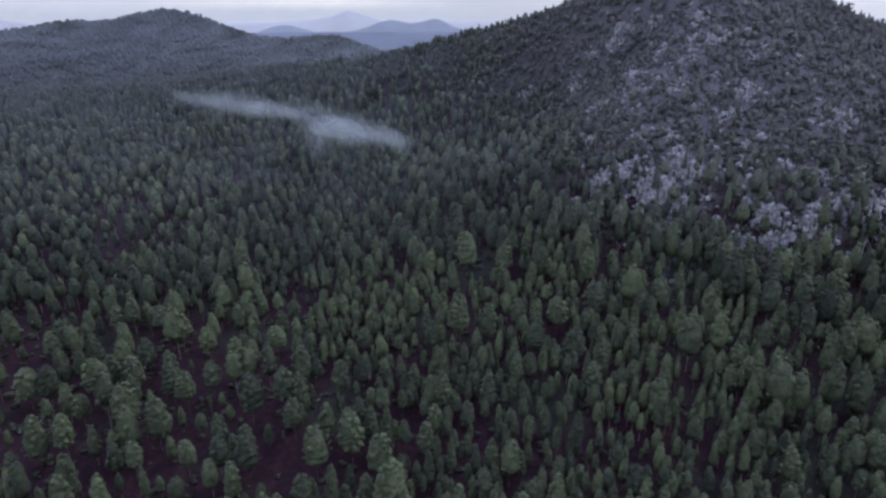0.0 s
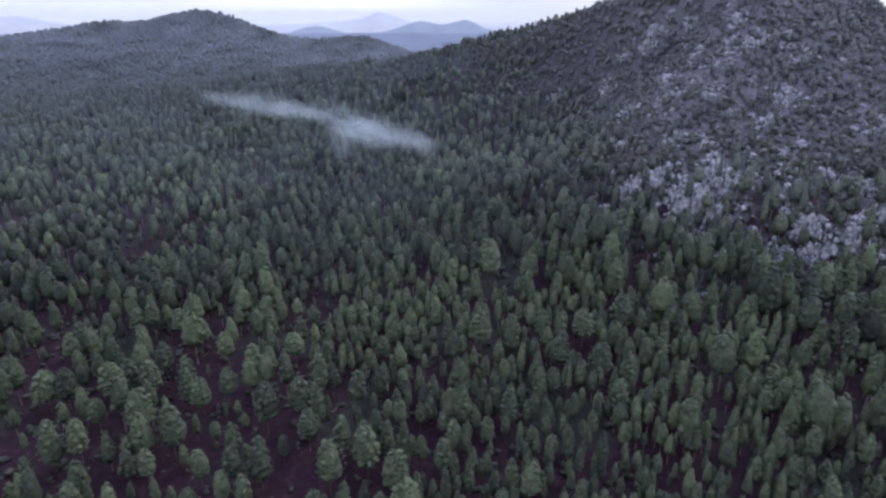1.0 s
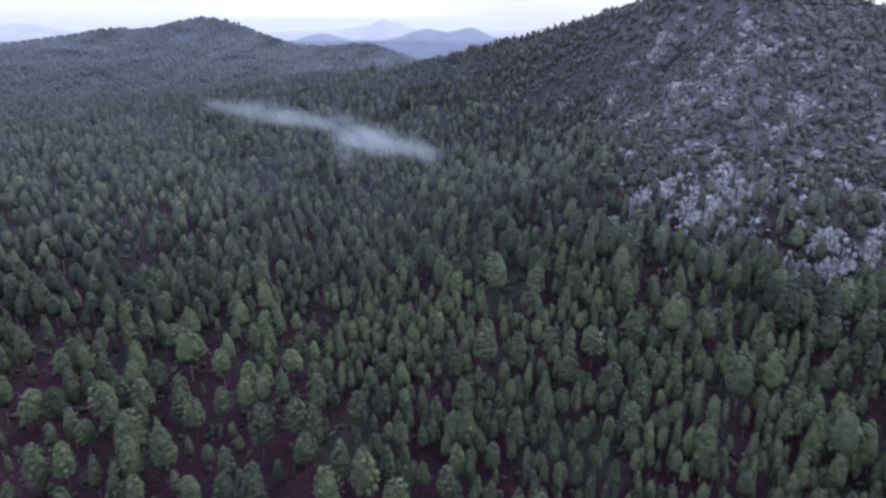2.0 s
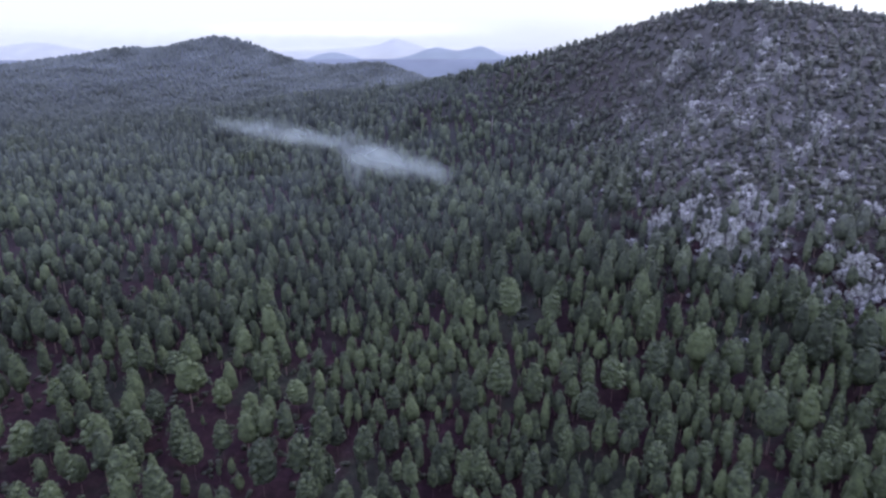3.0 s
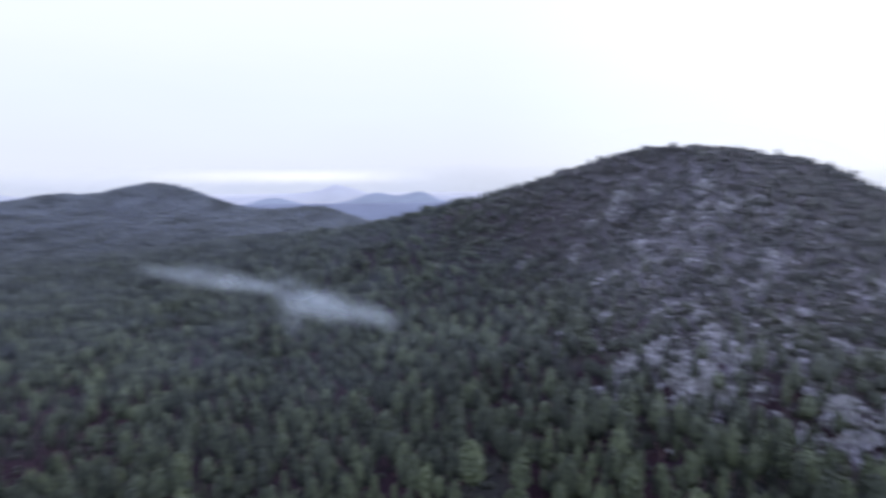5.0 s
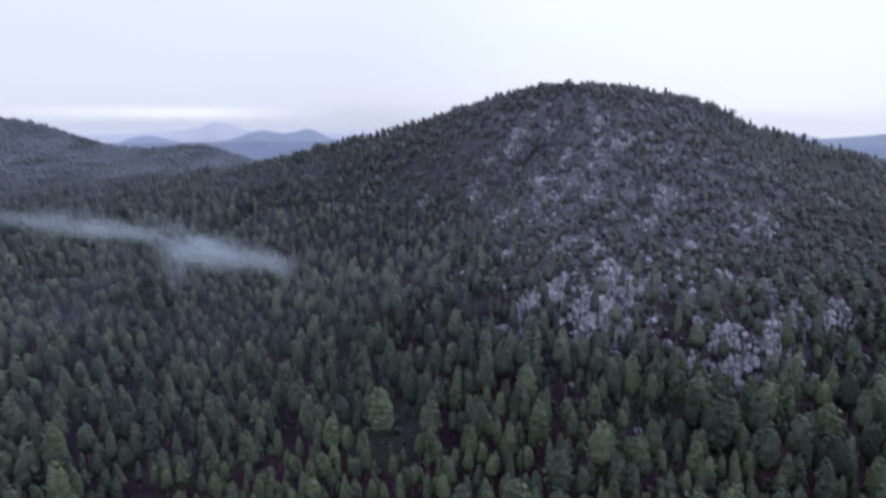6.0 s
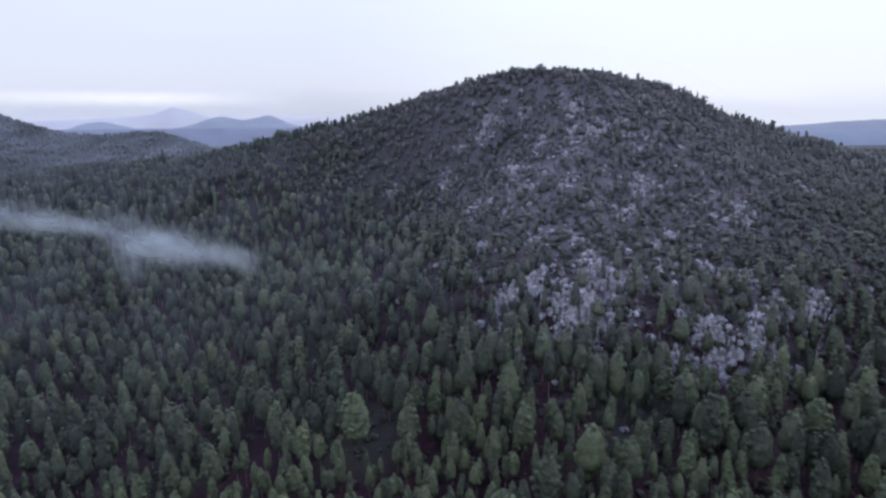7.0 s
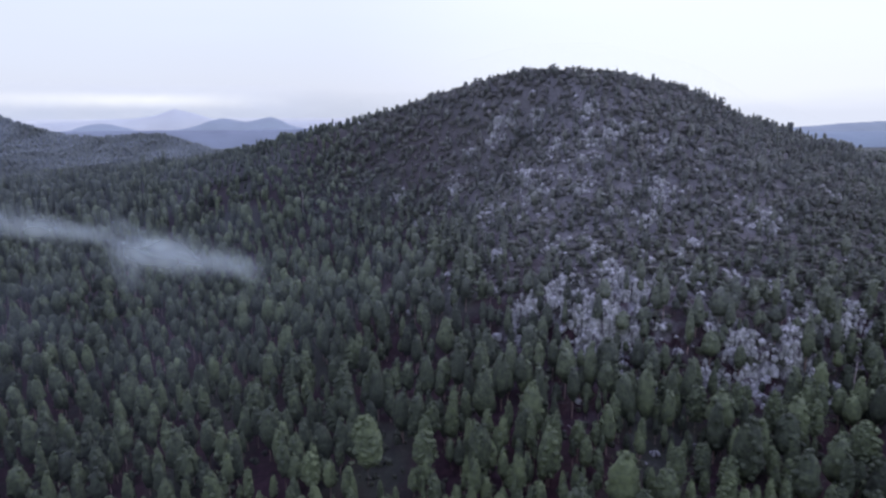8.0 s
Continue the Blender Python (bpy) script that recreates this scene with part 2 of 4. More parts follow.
FAR_HILLS = ((56.6, -609, 1406.7, 98.4, 227.7), (59.1, -783.3, 1412.2, 168.5, 252.5), (53.8, -1059.7, 1421.4, 276.3, 251.3),
             (36.5, -302.2, 1667.3, 102.5, 199.7), (18.8, -501.8, 1444.3, 131.1, 218), (23.5, -497.6, 1552.9, 197.5, 217.4),
             (-22, -150, 960, 330, 150))
CLIFF_X, CLIFF_Y = (60, 78, 95, 118, 143, 158, 175, 190, 215, 260), (324, 312, 295, 287, 270, 260, 266, 274, 286, 304)


def smooth(a, b, v):
    u = np.clip((v - a) / (b - a), 0, 1)        # b below a: a falling edge
    return u * u * (3 - 2 * u)


def lumps(x, y, size, seed=0.0):
    """Cheap smooth noise, about -1 to 1."""
    k = 2 * np.pi / size
    return (np.sin(k * x + 1.7 * np.sin(k * 0.61 * y + seed) + seed) + np.sin(k * 0.93 * y + 1.9 * np.sin(k * 0.57 * x - seed) + 2 * seed)
            + np.sin(k * 0.71 * (x + y) + 1.3 * np.sin(k * 0.83 * (x - y) + 3 * seed))) / 3


def butte(x, y):
    dx, dy = x - BUTTE["cx"], y - BUTTE["cy"]
    th = np.arctan2(dy, dx)
    reach = BUTTE["wide"] * np.exp(sum(a * np.cos(k * th) + s * np.sin(k * th) for k, a, s in TURNS))
    return BUTTE["high"] / (1 + (np.hypot(dx, dy) / reach) ** BUTTE["power"]) ** 1.5


# bare granite patches of the butte: x, y, radius
BARE = ((84, 310, 9), (93, 309, 8), (99, 301, 6), (117, 300, 9), (100, 293, 10), (110, 289, 8), (110, 286, 4), (95, 296, 6), (184, 280, 9),
        (190, 276, 9), (173, 273, 6), (157, 262, 7), (165, 262, 4), (140, 282, 5), (139, 275, 5), (142, 272, 6), (145, 269, 4), (130, 272, 4),
        (146, 266, 4), (176, 294, 7), (115, 271, 4), (162, 271, 4), (205, 284, 5), (75, 313, 6), (94, 320, 5), (115, 318, 6), (115, 309, 6))
HIGH_BARE = ((115, 473, 8), (101, 475, 5), (127, 473, 5), (140, 465, 5), (157, 430, 7), (151, 406, 8), (163, 407, 6), (132, 415, 6), (138, 393, 6),
             (128, 374, 6), (111, 409, 8), (109, 388, 6), (88, 468, 6), (92, 414, 5), (165, 367, 5), (161, 359, 5), (153, 347, 4), (135, 355, 4),
             (146, 346, 3), (205, 337, 8), (214, 342, 5), (272, 370, 6), (160, 328, 4), (118, 335, 4), (102, 344, 5), (80, 358, 5), (69, 371, 5),
             (144, 308, 5), (128, 305, 4), (162, 305, 4), (72, 332, 4), (65, 460, 5), (55, 483, 5))


def stony_at(x, y):
    """How bare and rocky the butte's open face is, 0 to 1."""
    face = np.exp(-(((x - 145) / 100) ** 2 + ((y - 365) / 110) ** 2) ** 1.5)
    s = 0.40 * face * (1 + 0.9 * lumps(x, y, 47, 1.0))
    for spots, weight in ((BARE, 0.70), (HIGH_BARE, 0.50)):
        for px, py, r in spots:
            s = s + weight * np.exp(-((x - px) ** 2 + (y - py) ** 2) / (1.05 * r) ** 2)
    return np.clip(s, 0, 1)


def ground_at(x, y):
    z = -18.9 + 13.1 * np.tanh((y - 270) / 120) - 0.062 * np.clip(x, -300, 300) + butte(x, y)
    # the step of low cliffs along the foot of the bare face
    over = y - np.interp(x, CLIFF_X, CLIFF_Y)
    z = z + 6.6 * np.tanh(over / 3.5) * np.exp(-(over / 75) ** 2 - ((x - 140) / 85) ** 4)
    for h, cx, cy, sx, sy in FAR_HILLS + KNOLLS:
        z = z + h * np.exp(-((x - cx) / sx) ** 2 - ((y - cy) / sy) ** 2)
    d = np.hypot(x, y)
    z = z - 15 * smooth(2400, 4000, d)
    s = stony_at(x, y)
    return z + 0.8 * lumps(x, y, 70, 2.0) + s * (1.6 * lumps(x, y, 23, 4.0) + 1.0 * lumps(x, y, 11, 5.0))


def mesh_object(name, verts, faces, mat, smooth_faces=False, tones=None, attribute="tone"):
    """An object from arrays: verts (n, 3), faces (m, 3 or 4)."""
    me = bpy.data.meshes.new(name)
    verts, faces = np.asarray(verts, dtype=np.float32), np.asarray(faces, dtype=np.int32)
    k = faces.shape[1]
    me.vertices.add(len(verts))
    me.vertices.foreach_set("co", verts.ravel())
    me.loops.add(faces.size)
    me.loops.foreach_set("vertex_index", faces.ravel())
    me.polygons.add(len(faces))
    me.polygons.foreach_set("loop_start", np.arange(0, faces.size, k, dtype=np.int32))
    me.polygons.foreach_set("use_smooth", np.full(len(faces), smooth_faces))
    if tones is not None:
        me.attributes.new(attribute, 'FLOAT', 'POINT').data.foreach_set("value", np.asarray(tones, dtype=np.float32))
    me.update(calc_edges=True)
    me.validate()
    me.materials.append(mat)
    return new(name, me)


def grid_faces(rows, cols):
    i = np.arange(rows - 1)[:, None] * cols + np.arange(cols - 1)[None, :]
    return np.stack([i, i + 1, i + cols + 1, i + cols], -1).reshape(-1, 4)


def axis(near_a, near_b, step, far_a, far_b, growth=1.22):
    mid = list(np.arange(near_a, near_b, step))
    up, s = [mid[-1] + step], step
    while up[-1] < far_b:
        s *= growth
        up.append(min(up[-1] + s, far_b))
    down, s = [mid[0] - step], step
    while down[-1] > far_a:
        s *= growth
        down.append(max(down[-1] - s, far_a))
    return np.array(down[::-1] + mid + up)


gx = axis(-260, 420, 4.5, -4900, 4900, 1.06)
gy = axis(90, 620, 4.5, -2500, 4900, 1.06)
X, Y = np.meshgrid(gx, gy)
GZ = ground_at(X, Y)


def standing_at(x, y):
    """Height of the ground sheet itself, between its corners."""
    i, k = np.clip(np.searchsorted(gx, x) - 1, 0, len(gx) - 2), np.clip(np.searchsorted(gy, y) - 1, 0, len(gy) - 2)
    u, v = (x - gx[i]) / (gx[i + 1] - gx[i]), (y - gy[k]) / (gy[k + 1] - gy[k])
    return (GZ[k, i] * (1 - u) + GZ[k, i + 1] * u) * (1 - v) + (GZ[k + 1, i] * (1 - u) + GZ[k + 1, i + 1] * u) * v


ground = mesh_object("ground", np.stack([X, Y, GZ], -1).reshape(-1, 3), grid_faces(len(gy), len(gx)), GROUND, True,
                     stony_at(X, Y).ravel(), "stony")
tagged(ground, "dark forest floor of needles, dry grass and bare stone", "ground", kind="structure")


# ---- far ranges ----
def far_range(name, y, depth, left, right, base, peaks, mat, label):
    """A range of hills across the heading: peaks are (x, height, half width)."""
    xs, us = np.linspace(left, right, 90), np.linspace(-1, 1, 9)
    X, U = np.meshgrid(xs, us)
    top = sum(h * np.exp(-np.abs((X - cx) / w) ** 2.0) for cx, h, w in peaks)
    top = top * (1 + 0.05 * lumps(X, X * 0, 260, y)) + 2.0 * lumps(X, X * 0, 90, y + 1)
    Z = base - 130 + (130 + top) * (1 - U ** 2) ** 0.8
    ob = mesh_object(name, np.stack([X, y + depth * U + 0.05 * X, Z], -1).reshape(-1, 3), grid_faces(9, 90), mat, True)
    return tagged(ob, label, "distant hills", kind="structure")


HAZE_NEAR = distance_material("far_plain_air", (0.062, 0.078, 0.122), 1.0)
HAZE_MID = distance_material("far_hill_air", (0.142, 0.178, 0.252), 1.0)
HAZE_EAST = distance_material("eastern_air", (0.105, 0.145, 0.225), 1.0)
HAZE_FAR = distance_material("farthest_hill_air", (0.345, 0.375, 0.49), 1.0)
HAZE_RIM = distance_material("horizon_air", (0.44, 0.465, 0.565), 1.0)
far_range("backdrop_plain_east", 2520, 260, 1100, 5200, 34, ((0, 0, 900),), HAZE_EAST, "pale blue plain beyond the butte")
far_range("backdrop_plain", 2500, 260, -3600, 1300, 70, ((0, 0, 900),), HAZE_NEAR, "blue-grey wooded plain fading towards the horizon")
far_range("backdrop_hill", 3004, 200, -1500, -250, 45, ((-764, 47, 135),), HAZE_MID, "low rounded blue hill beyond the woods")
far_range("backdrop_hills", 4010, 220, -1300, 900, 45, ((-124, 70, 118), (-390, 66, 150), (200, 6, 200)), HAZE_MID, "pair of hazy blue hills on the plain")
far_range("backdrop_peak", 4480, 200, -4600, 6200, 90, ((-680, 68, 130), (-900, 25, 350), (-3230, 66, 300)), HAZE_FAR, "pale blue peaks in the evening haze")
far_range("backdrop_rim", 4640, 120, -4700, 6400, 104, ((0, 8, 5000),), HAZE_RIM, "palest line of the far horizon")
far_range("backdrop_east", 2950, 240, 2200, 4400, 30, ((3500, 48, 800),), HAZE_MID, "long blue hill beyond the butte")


# ---- pines ----
rng = np.random.default_rng(7)
OCTA_V = np.array([(1, 0, 0), (0, 1, 0), (-1, 0, 0), (0, -1, 0), (0, 0, 1), (0, 0, -1)], float)
OCTA_F = np.array([(0, 1, 4), (1, 2, 4), (2, 3, 4), (3, 0, 4), (1, 0, 5), (2, 1, 5), (3, 2, 5), (0, 3, 5)])
g = (1 + 5 ** 0.5) / 2
ICO_V = np.array([(-1, g, 0), (1, g, 0), (-1, -g, 0), (1, -g, 0), (0, -1, g), (0, 1, g), (0, -1, -g), (0, 1, -g), (g, 0, -1), (g, 0, 1), (-g, 0, -1), (-g, 0, 1)]) / (1 + g * g) ** 0.5
ICO_F = np.array([(0, 11, 5), (0, 5, 1), (0, 1, 7), (0, 7, 10), (0, 10, 11), (1, 5, 9), (5, 11, 4), (11, 10, 2), (10, 7, 6), (7, 1, 8),
                  (3, 9, 4), (3, 4, 2), (3, 2, 6), (3, 6, 8), (3, 8, 9), (4, 9, 5), (2, 4, 11), (6, 2, 10), (8, 6, 7), (9, 8, 1)])


def join(pieces):
    vs, fs, at = [], [], 0
    for v, f in pieces:
        vs.append(v), fs.append(f + at)
        at += len(v)
    return np.concatenate(vs), np.concatenate(fs)


def profile(u, shape):
    """Radius of a crown at u, 0 at its foot to 1 at its tip."""
    u = np.clip(u, 0.004, 0.996)
    return np.minimum(u / 0.24 + 0.12, 1) ** 0.6 * (1 - u ** (2.5 * shape)) ** 0.54


def crown_places(r, count, low, shape):
    """Spots spread over a crown of height 1 (radius 1), with the tree's own gaps."""
    u = (np.arange(count) + r.random(count)) / count
    u = u ** 1.15
    th = np.arange(count) * 2.4 + r.normal(0, 0.5, count)
    lean = 1 + 0.22 * np.cos(th - r.random() * 6.28) + 0.18 * np.cos(2 * th + r.random() * 6)
    rad = profile(u, shape) * lean * r.uniform(0.78, 1.0, count)
    return np.stack([rad * np.cos(th), rad * np.sin(th), low + (1 - low) * u], -1), u


def sprays(r, count, low, shape, size, spread=0.45):
    """Needle sprays all over a crown: small kites that reach outwards and up from its skin, like loose shingles."""
    c, u = crown_places(r, count, low, shape)
    out = np.stack([c[:, 0], c[:, 1], 0.25 + 0.9 * (u - 0.45)], -1)
    out /= np.linalg.norm(out, axis=1)[:, None] + 1e-6
    side = np.cross((0.0, 0.0, 1.0), out) + r.normal(0, spread, out.shape)
    side /= np.linalg.norm(side, axis=1)[:, None] + 1e-6
    d = out * 0.75 + np.array((0, 0, 0.40)) + r.normal(0, spread, out.shape)
    d /= np.linalg.norm(d, axis=1)[:, None]
    squash = np.array((1, 1, 1 / 4.5))
    ln = size * r.uniform(0.65, 1.35, (count, 1))
    a, m, t_, h_ = c - d * ln * 0.3 * squash, c + d * ln * 0.3 * squash, c + d * ln * 0.9 * squash, side * ln * 0.5 * squash
    v = np.stack([a, m + h_, t_, m - h_], 1).reshape(-1, 3)
    k = np.arange(count)[:, None] * 4
    return v, np.concatenate([k + np.array([[0, 1, 2]]), k + np.array([[0, 2, 3]])])


def lump(r, c, size, V, F, rough):
    v = (V * r.uniform(1 - rough, 1 + rough, (len(V), 1)) @ np.array(Euler(r.uniform(0, 6.28, 3)).to_matrix())) * size
    return c + v, F


def crown_body(r, sides, rings, low, shape, rough):
    """The closed, lumpy mass of a crown: an egg drawn out to a blunt tip."""
    us = np.linspace(0.04, 0.93, rings) if rings > 3 else np.linspace(0.10, 0.85, rings)
    th = np.arange(sides) * 2 * np.pi / sides
    U, T = np.meshgrid(us, th, indexing="ij")
    T = T + 0.35 * (np.arange(rings) % 2)[:, None] + r.normal(0, 0.08, T.shape)
    lean = 1 + 0.14 * np.cos(T - r.random() * 6.28) + 0.12 * np.cos(2 * T + r.random() * 6.28)
    R = profile(U, shape) * lean * r.uniform(1 - rough, 1 + rough, U.shape)
    Z = low + (1 - low) * (U + r.normal(0, 0.02, U.shape))
    v = np.stack([R * np.cos(T), R * np.sin(T), Z], -1).reshape(-1, 3)
    v = np.concatenate([v, [(0, 0, low + 0.03), (0, 0, low + (1 - low) * 0.985)]])
    f = []
    for i in range(rings - 1):
        for k in range(sides):
            a, b_, c_, d_ = i * sides + k, i * sides + (k + 1) % sides, (i + 1) * sides + (k + 1) % sides, (i + 1) * sides + k
            f += [(a, b_, c_), (a, c_, d_)]
    for k in range(sides):
        m_ = (k + 1) % sides
        f += [(rings * sides, m_, k), (rings * sides + 1, (rings - 1) * sides + k, (rings - 1) * sides + m_)]
    return v, np.array(f)


def clumps(r, count, low, shape, size, solid, reach=0.70):
    """Rounded boughs of needles set in whorls round a crown, each one a lump flattened and tipped outwards."""
    c, u = crown_places(r, count, low, shape)
    V, F = solid
    pieces = []
    for k in range(count):
        grow = size * r.uniform(0.72, 1.28) * (0.62 + 0.38 * profile(u[k], shape))
        v, f = lump(r, 0, 1.0, V, F, 0.14)
        v = v * np.array((1.0, 1.0, 0.74)) * grow
        away = np.hypot(c[k, 0], c[k, 1])
        v[:, 2] -= 0.22 * (v[:, 0] * c[k, 0] + v[:, 1] * c[k, 1]) / (away + 0.2)
        at = c[k] * np.array((reach, reach, 1.0))
        at[2] = min(at[2], 1.0 - 0.55 * grow * 0.22)
        pieces.append((at + v * np.array((1, 1, 0.22)), f))
    return join(pieces)


def crown_shape(seed, level):
    """A crown for a tree of height 1 and crown radius 1. level 0 is the nearest."""
    r = np.random.default_rng(100 * level + seed)
    low, shape = r.uniform(0.18, 0.42), r.uniform(0.72, 1.40)
    ico, octa = (ICO_V, ICO_F), (OCTA_V, OCTA_F)
    if level == 0:
        v, f = crown_body(r, 11, 10, low, shape, 0.13)
        return join([(v * np.array((0.86, 0.86, 0.97)), f), clumps(r, 50, low, shape, 0.27, ico, 0.77), sprays(r, 170, low, shape, 0.18, 0.5)])
    if level == 1:
        v, f = crown_body(r, 9, 7, low, shape, 0.14)
        return join([(v * np.array((0.89, 0.89, 0.97)), f), clumps(r, 24, low, shape, 0.31, octa, 0.77), sprays(r, 60, low, shape, 0.20, 0.5)])
    if level == 6:
        v, f = crown_body(r, 7, 5, low, shape, 0.15)
        return join([(v * np.array((0.88, 0.88, 0.97)), f), clumps(r, 12, low, shape, 0.36, octa, 0.75), sprays(r, 24, low, shape, 0.24, 0.5)])
    if level == 2:
        v, f = crown_body(r, 5, 3, low, shape, 0.15)
        return join([(v * np.array((0.88, 0.88, 0.97)), f), clumps(r, 5, low, shape, 0.38, octa, 0.76)])
    if level == 4:
        low = low * 0.35
        v, f = crown_body(r, 5, 3, low, shape, 0.25)
        return join([(v * np.array((0.66, 0.66, 0.92)), f), clumps(r, 8, low, shape, 0.50, octa, 0.80), sprays(r, 10, low, shape, 0.30, 0.6)])
    if level == 5:
        v, f = crown_body(r, 4, 2, 0.1, shape, 0.3)
        return join([(v * 0.85, f), clumps(r, 2, 0.1, shape, 0.7, octa, 0.6)])
    return crown_body(r, 4, 2, low * 0.4, shape, 0.22)


def trunk_shape(sides, high, foot, lean=0.0):
    a = np.arange(sides) * 2 * np.pi / sides
    rings = [np.stack([np.cos(a) * w + lean * z, np.sin(a) * w, np.full(sides, z)], -1) for z, w in ((-0.03, foot * 1.25), (0.06, foot), (high * 0.55, foot * 0.7), (high, foot * 0.2))]
    v = np.concatenate(rings)
    f = []
    for k in range(3):
        for i in range(sides):
            j = (i + 1) % sides
            p, q, s, t = k * sides + i, k * sides + j, (k + 1) * sides + j, (k + 1) * sides + i
            f += [(p, q, s), (p, s, t)]
    return v, np.array(f)


def plant(name, places, level, mat, label):
    """Joins many trees into one stand: places are x, y, z, height, width, turn, tone."""
    shapes = [crown_shape(i, level) for i in range(9)]
    pick = rng.integers(0, 9, len(places))
    vs, fs, tones, at = [], [], [], 0
    for k in range(9):
        rows = places[pick == k]
        if not len(rows):
            continue
        v, f = shapes[k]
        c, s = np.cos(rows[:, 5])[:, None], np.sin(rows[:, 5])[:, None]
        h, w = rows[:, 3][:, None], rows[:, 4][:, None]
        x, y = v[None, :, 0] * w, v[None, :, 1] * w
        P = np.stack([rows[:, 0][:, None] + x * c - y * s, rows[:, 1][:, None] + x * s + y * c, rows[:, 2][:, None] + v[None, :, 2] * h], -1)
        vs.append(P.reshape(-1, 3))
        fs.append((f[None] + (at + np.arange(len(rows)) * len(v))[:, None, None]).reshape(-1, 3))
        tones.append(np.repeat(rows[:, 6], len(v)))
        at += len(rows) * len(v)
    ob = mesh_object(name, np.concatenate(vs), np.concatenate(fs), mat, True, np.concatenate(tones))
    return tagged(ob, label, "forest", kind="stuff")


def stand_trunks(name, places, mat):
    v, f = trunk_shape(3, 0.55, 0.014)
    P = places[:, None, :3] + v[None] * places[:, None, 3:4]
    ob = mesh_object(name, P.reshape(-1, 3), (f[None] + (np.arange(len(places)) * len(v))[:, None, None]).reshape(-1, 3), mat)
    return tagged(ob, "slender reddish-brown pine trunks under the crowns", "tree trunks", kind="stuff")


GLADES = ((-62, 197, 6.5), (-114, 157, 9), (79, 177, 6), (-101, 216, 10), (-62, 231, 8), (-168, 286, 16), (14, 264, 8), (71, 262, 8),
          (83, 239, 8), (-45, 181, 7), (-34, 254, 6), (72, 256, 7), (-256, 324, 16), (-12, 165, 6), (40, 205, 6))


def crowding(X, Y):
    """1 in closed wood, 0 in a glade."""
    g_ = 0.6 * lumps(X, Y, 95, 0.3) + 0.5 * lumps(X, Y, 37, 0.9)
    c_ = 1 - 0.75 * smooth(0.35, 0.75, g_)
    for px, py, r_ in GLADES:
        c_ = c_ * (1 - 0.95 * np.exp(-(((X - px) ** 2 + (Y - py) ** 2) / r_ ** 2) ** 2))
    return c_


def tree_rows(X, Y, H, W):
    return np.stack([X, Y, standing_at(X, Y) - 0.3, H, W, rng.uniform(0, 6.28, X.shape), rng.normal(0.22, 0.12, X.shape)], -1)


def young_at(X, Y):
    """1 in the close young stand before the butte, 0 in the grown wood."""
    return smooth(-14, 14, X + 25 + 0.55 * (Y - 155)) * smooth(285, 225, Y + 0.10 * X) * smooth(150, 95, X)


def scatter(step, y0, y1, x0, x1, tall, spread, girth, share, great_rise=0.0):
    """Trees of one age over a stretch of the plan; share(X, Y) is how many of the spots are taken."""
    nx, ny = int((x1 - x0) / step), int((y1 - y0) / step)
    X, Y = np.meshgrid(x0 + np.arange(nx) * step, y0 + np.arange(ny) * step)
    X = (X + (np.arange(ny) % 2)[:, None] * step / 2 + rng.uniform(-0.48, 0.48, X.shape) * step).ravel()
    Y = (Y + rng.uniform(-0.48, 0.48, (ny, nx)) * step).ravel()
    keep = rng.random(X.shape) < share(X, Y)
    X, Y = X[keep], Y[keep]
    great = smooth(-5, 80, X) * smooth(305, 275, Y) * smooth(120, 170, Y)
    rise = climb(X, Y)
    H = rng.normal(tall, spread, X.shape).clip(tall * 0.6, tall * 1.45) * (1 + 0.10 * lumps(X, Y, 120, 1.5)) * (1 + great_rise * great) * (1 - 0.42 * rise)
    W = girth * H * rng.uniform(0.68, 1.30, X.shape) * (1 - 0.12 * great) * (1 + 0.30 * rise)
    H, W = [v * (1 + rise * rng.uniform(-0.50, 0.42, X.shape)) for v in (H, W)]
    H = H * (1 - 0.20 * smooth(108, 138, butte(X, Y)))
    return tree_rows(X, Y, H, W)


def climb(X, Y):
    """0 in the valley, 1 on the butte's slopes."""
    return smooth(32, 75, butte(X, Y))


def grown_share(X, Y):
    thin = smooth(-20, -60, X) * smooth(245, 205, Y)
    return 0.93 * crowding(X, Y) * (1 - young_at(X, Y)) * (1 - climb(X, Y)) * (1 - 0.68 * thin)


def filler_share(X, Y):
    return 0.34 * crowding(X, Y) * (1 - young_at(X, Y)) * (1 - climb(X, Y))


def young_share(X, Y):
    return 0.94 * crowding(X, Y) * young_at(X, Y)


def veteran_share(X, Y):
    return 0.30 * crowding(X, Y) * young_at(X, Y) * smooth(20, 90, X + 0.35 * (Y - 180))


def slope_share(X, Y):
    return climb(X, Y) * (0.98 - 0.66 * stony_at(X, Y))


def home_share(X, Y):
    return 0.9 * crowding(X, Y)


def all_taken(X, Y):
    return 0.97 + 0 * X


def in_view(p, a, b):
    th = np.degrees(np.arctan2(p[:, 0], p[:, 1] + 25))
    return (th > a) & (th < b)


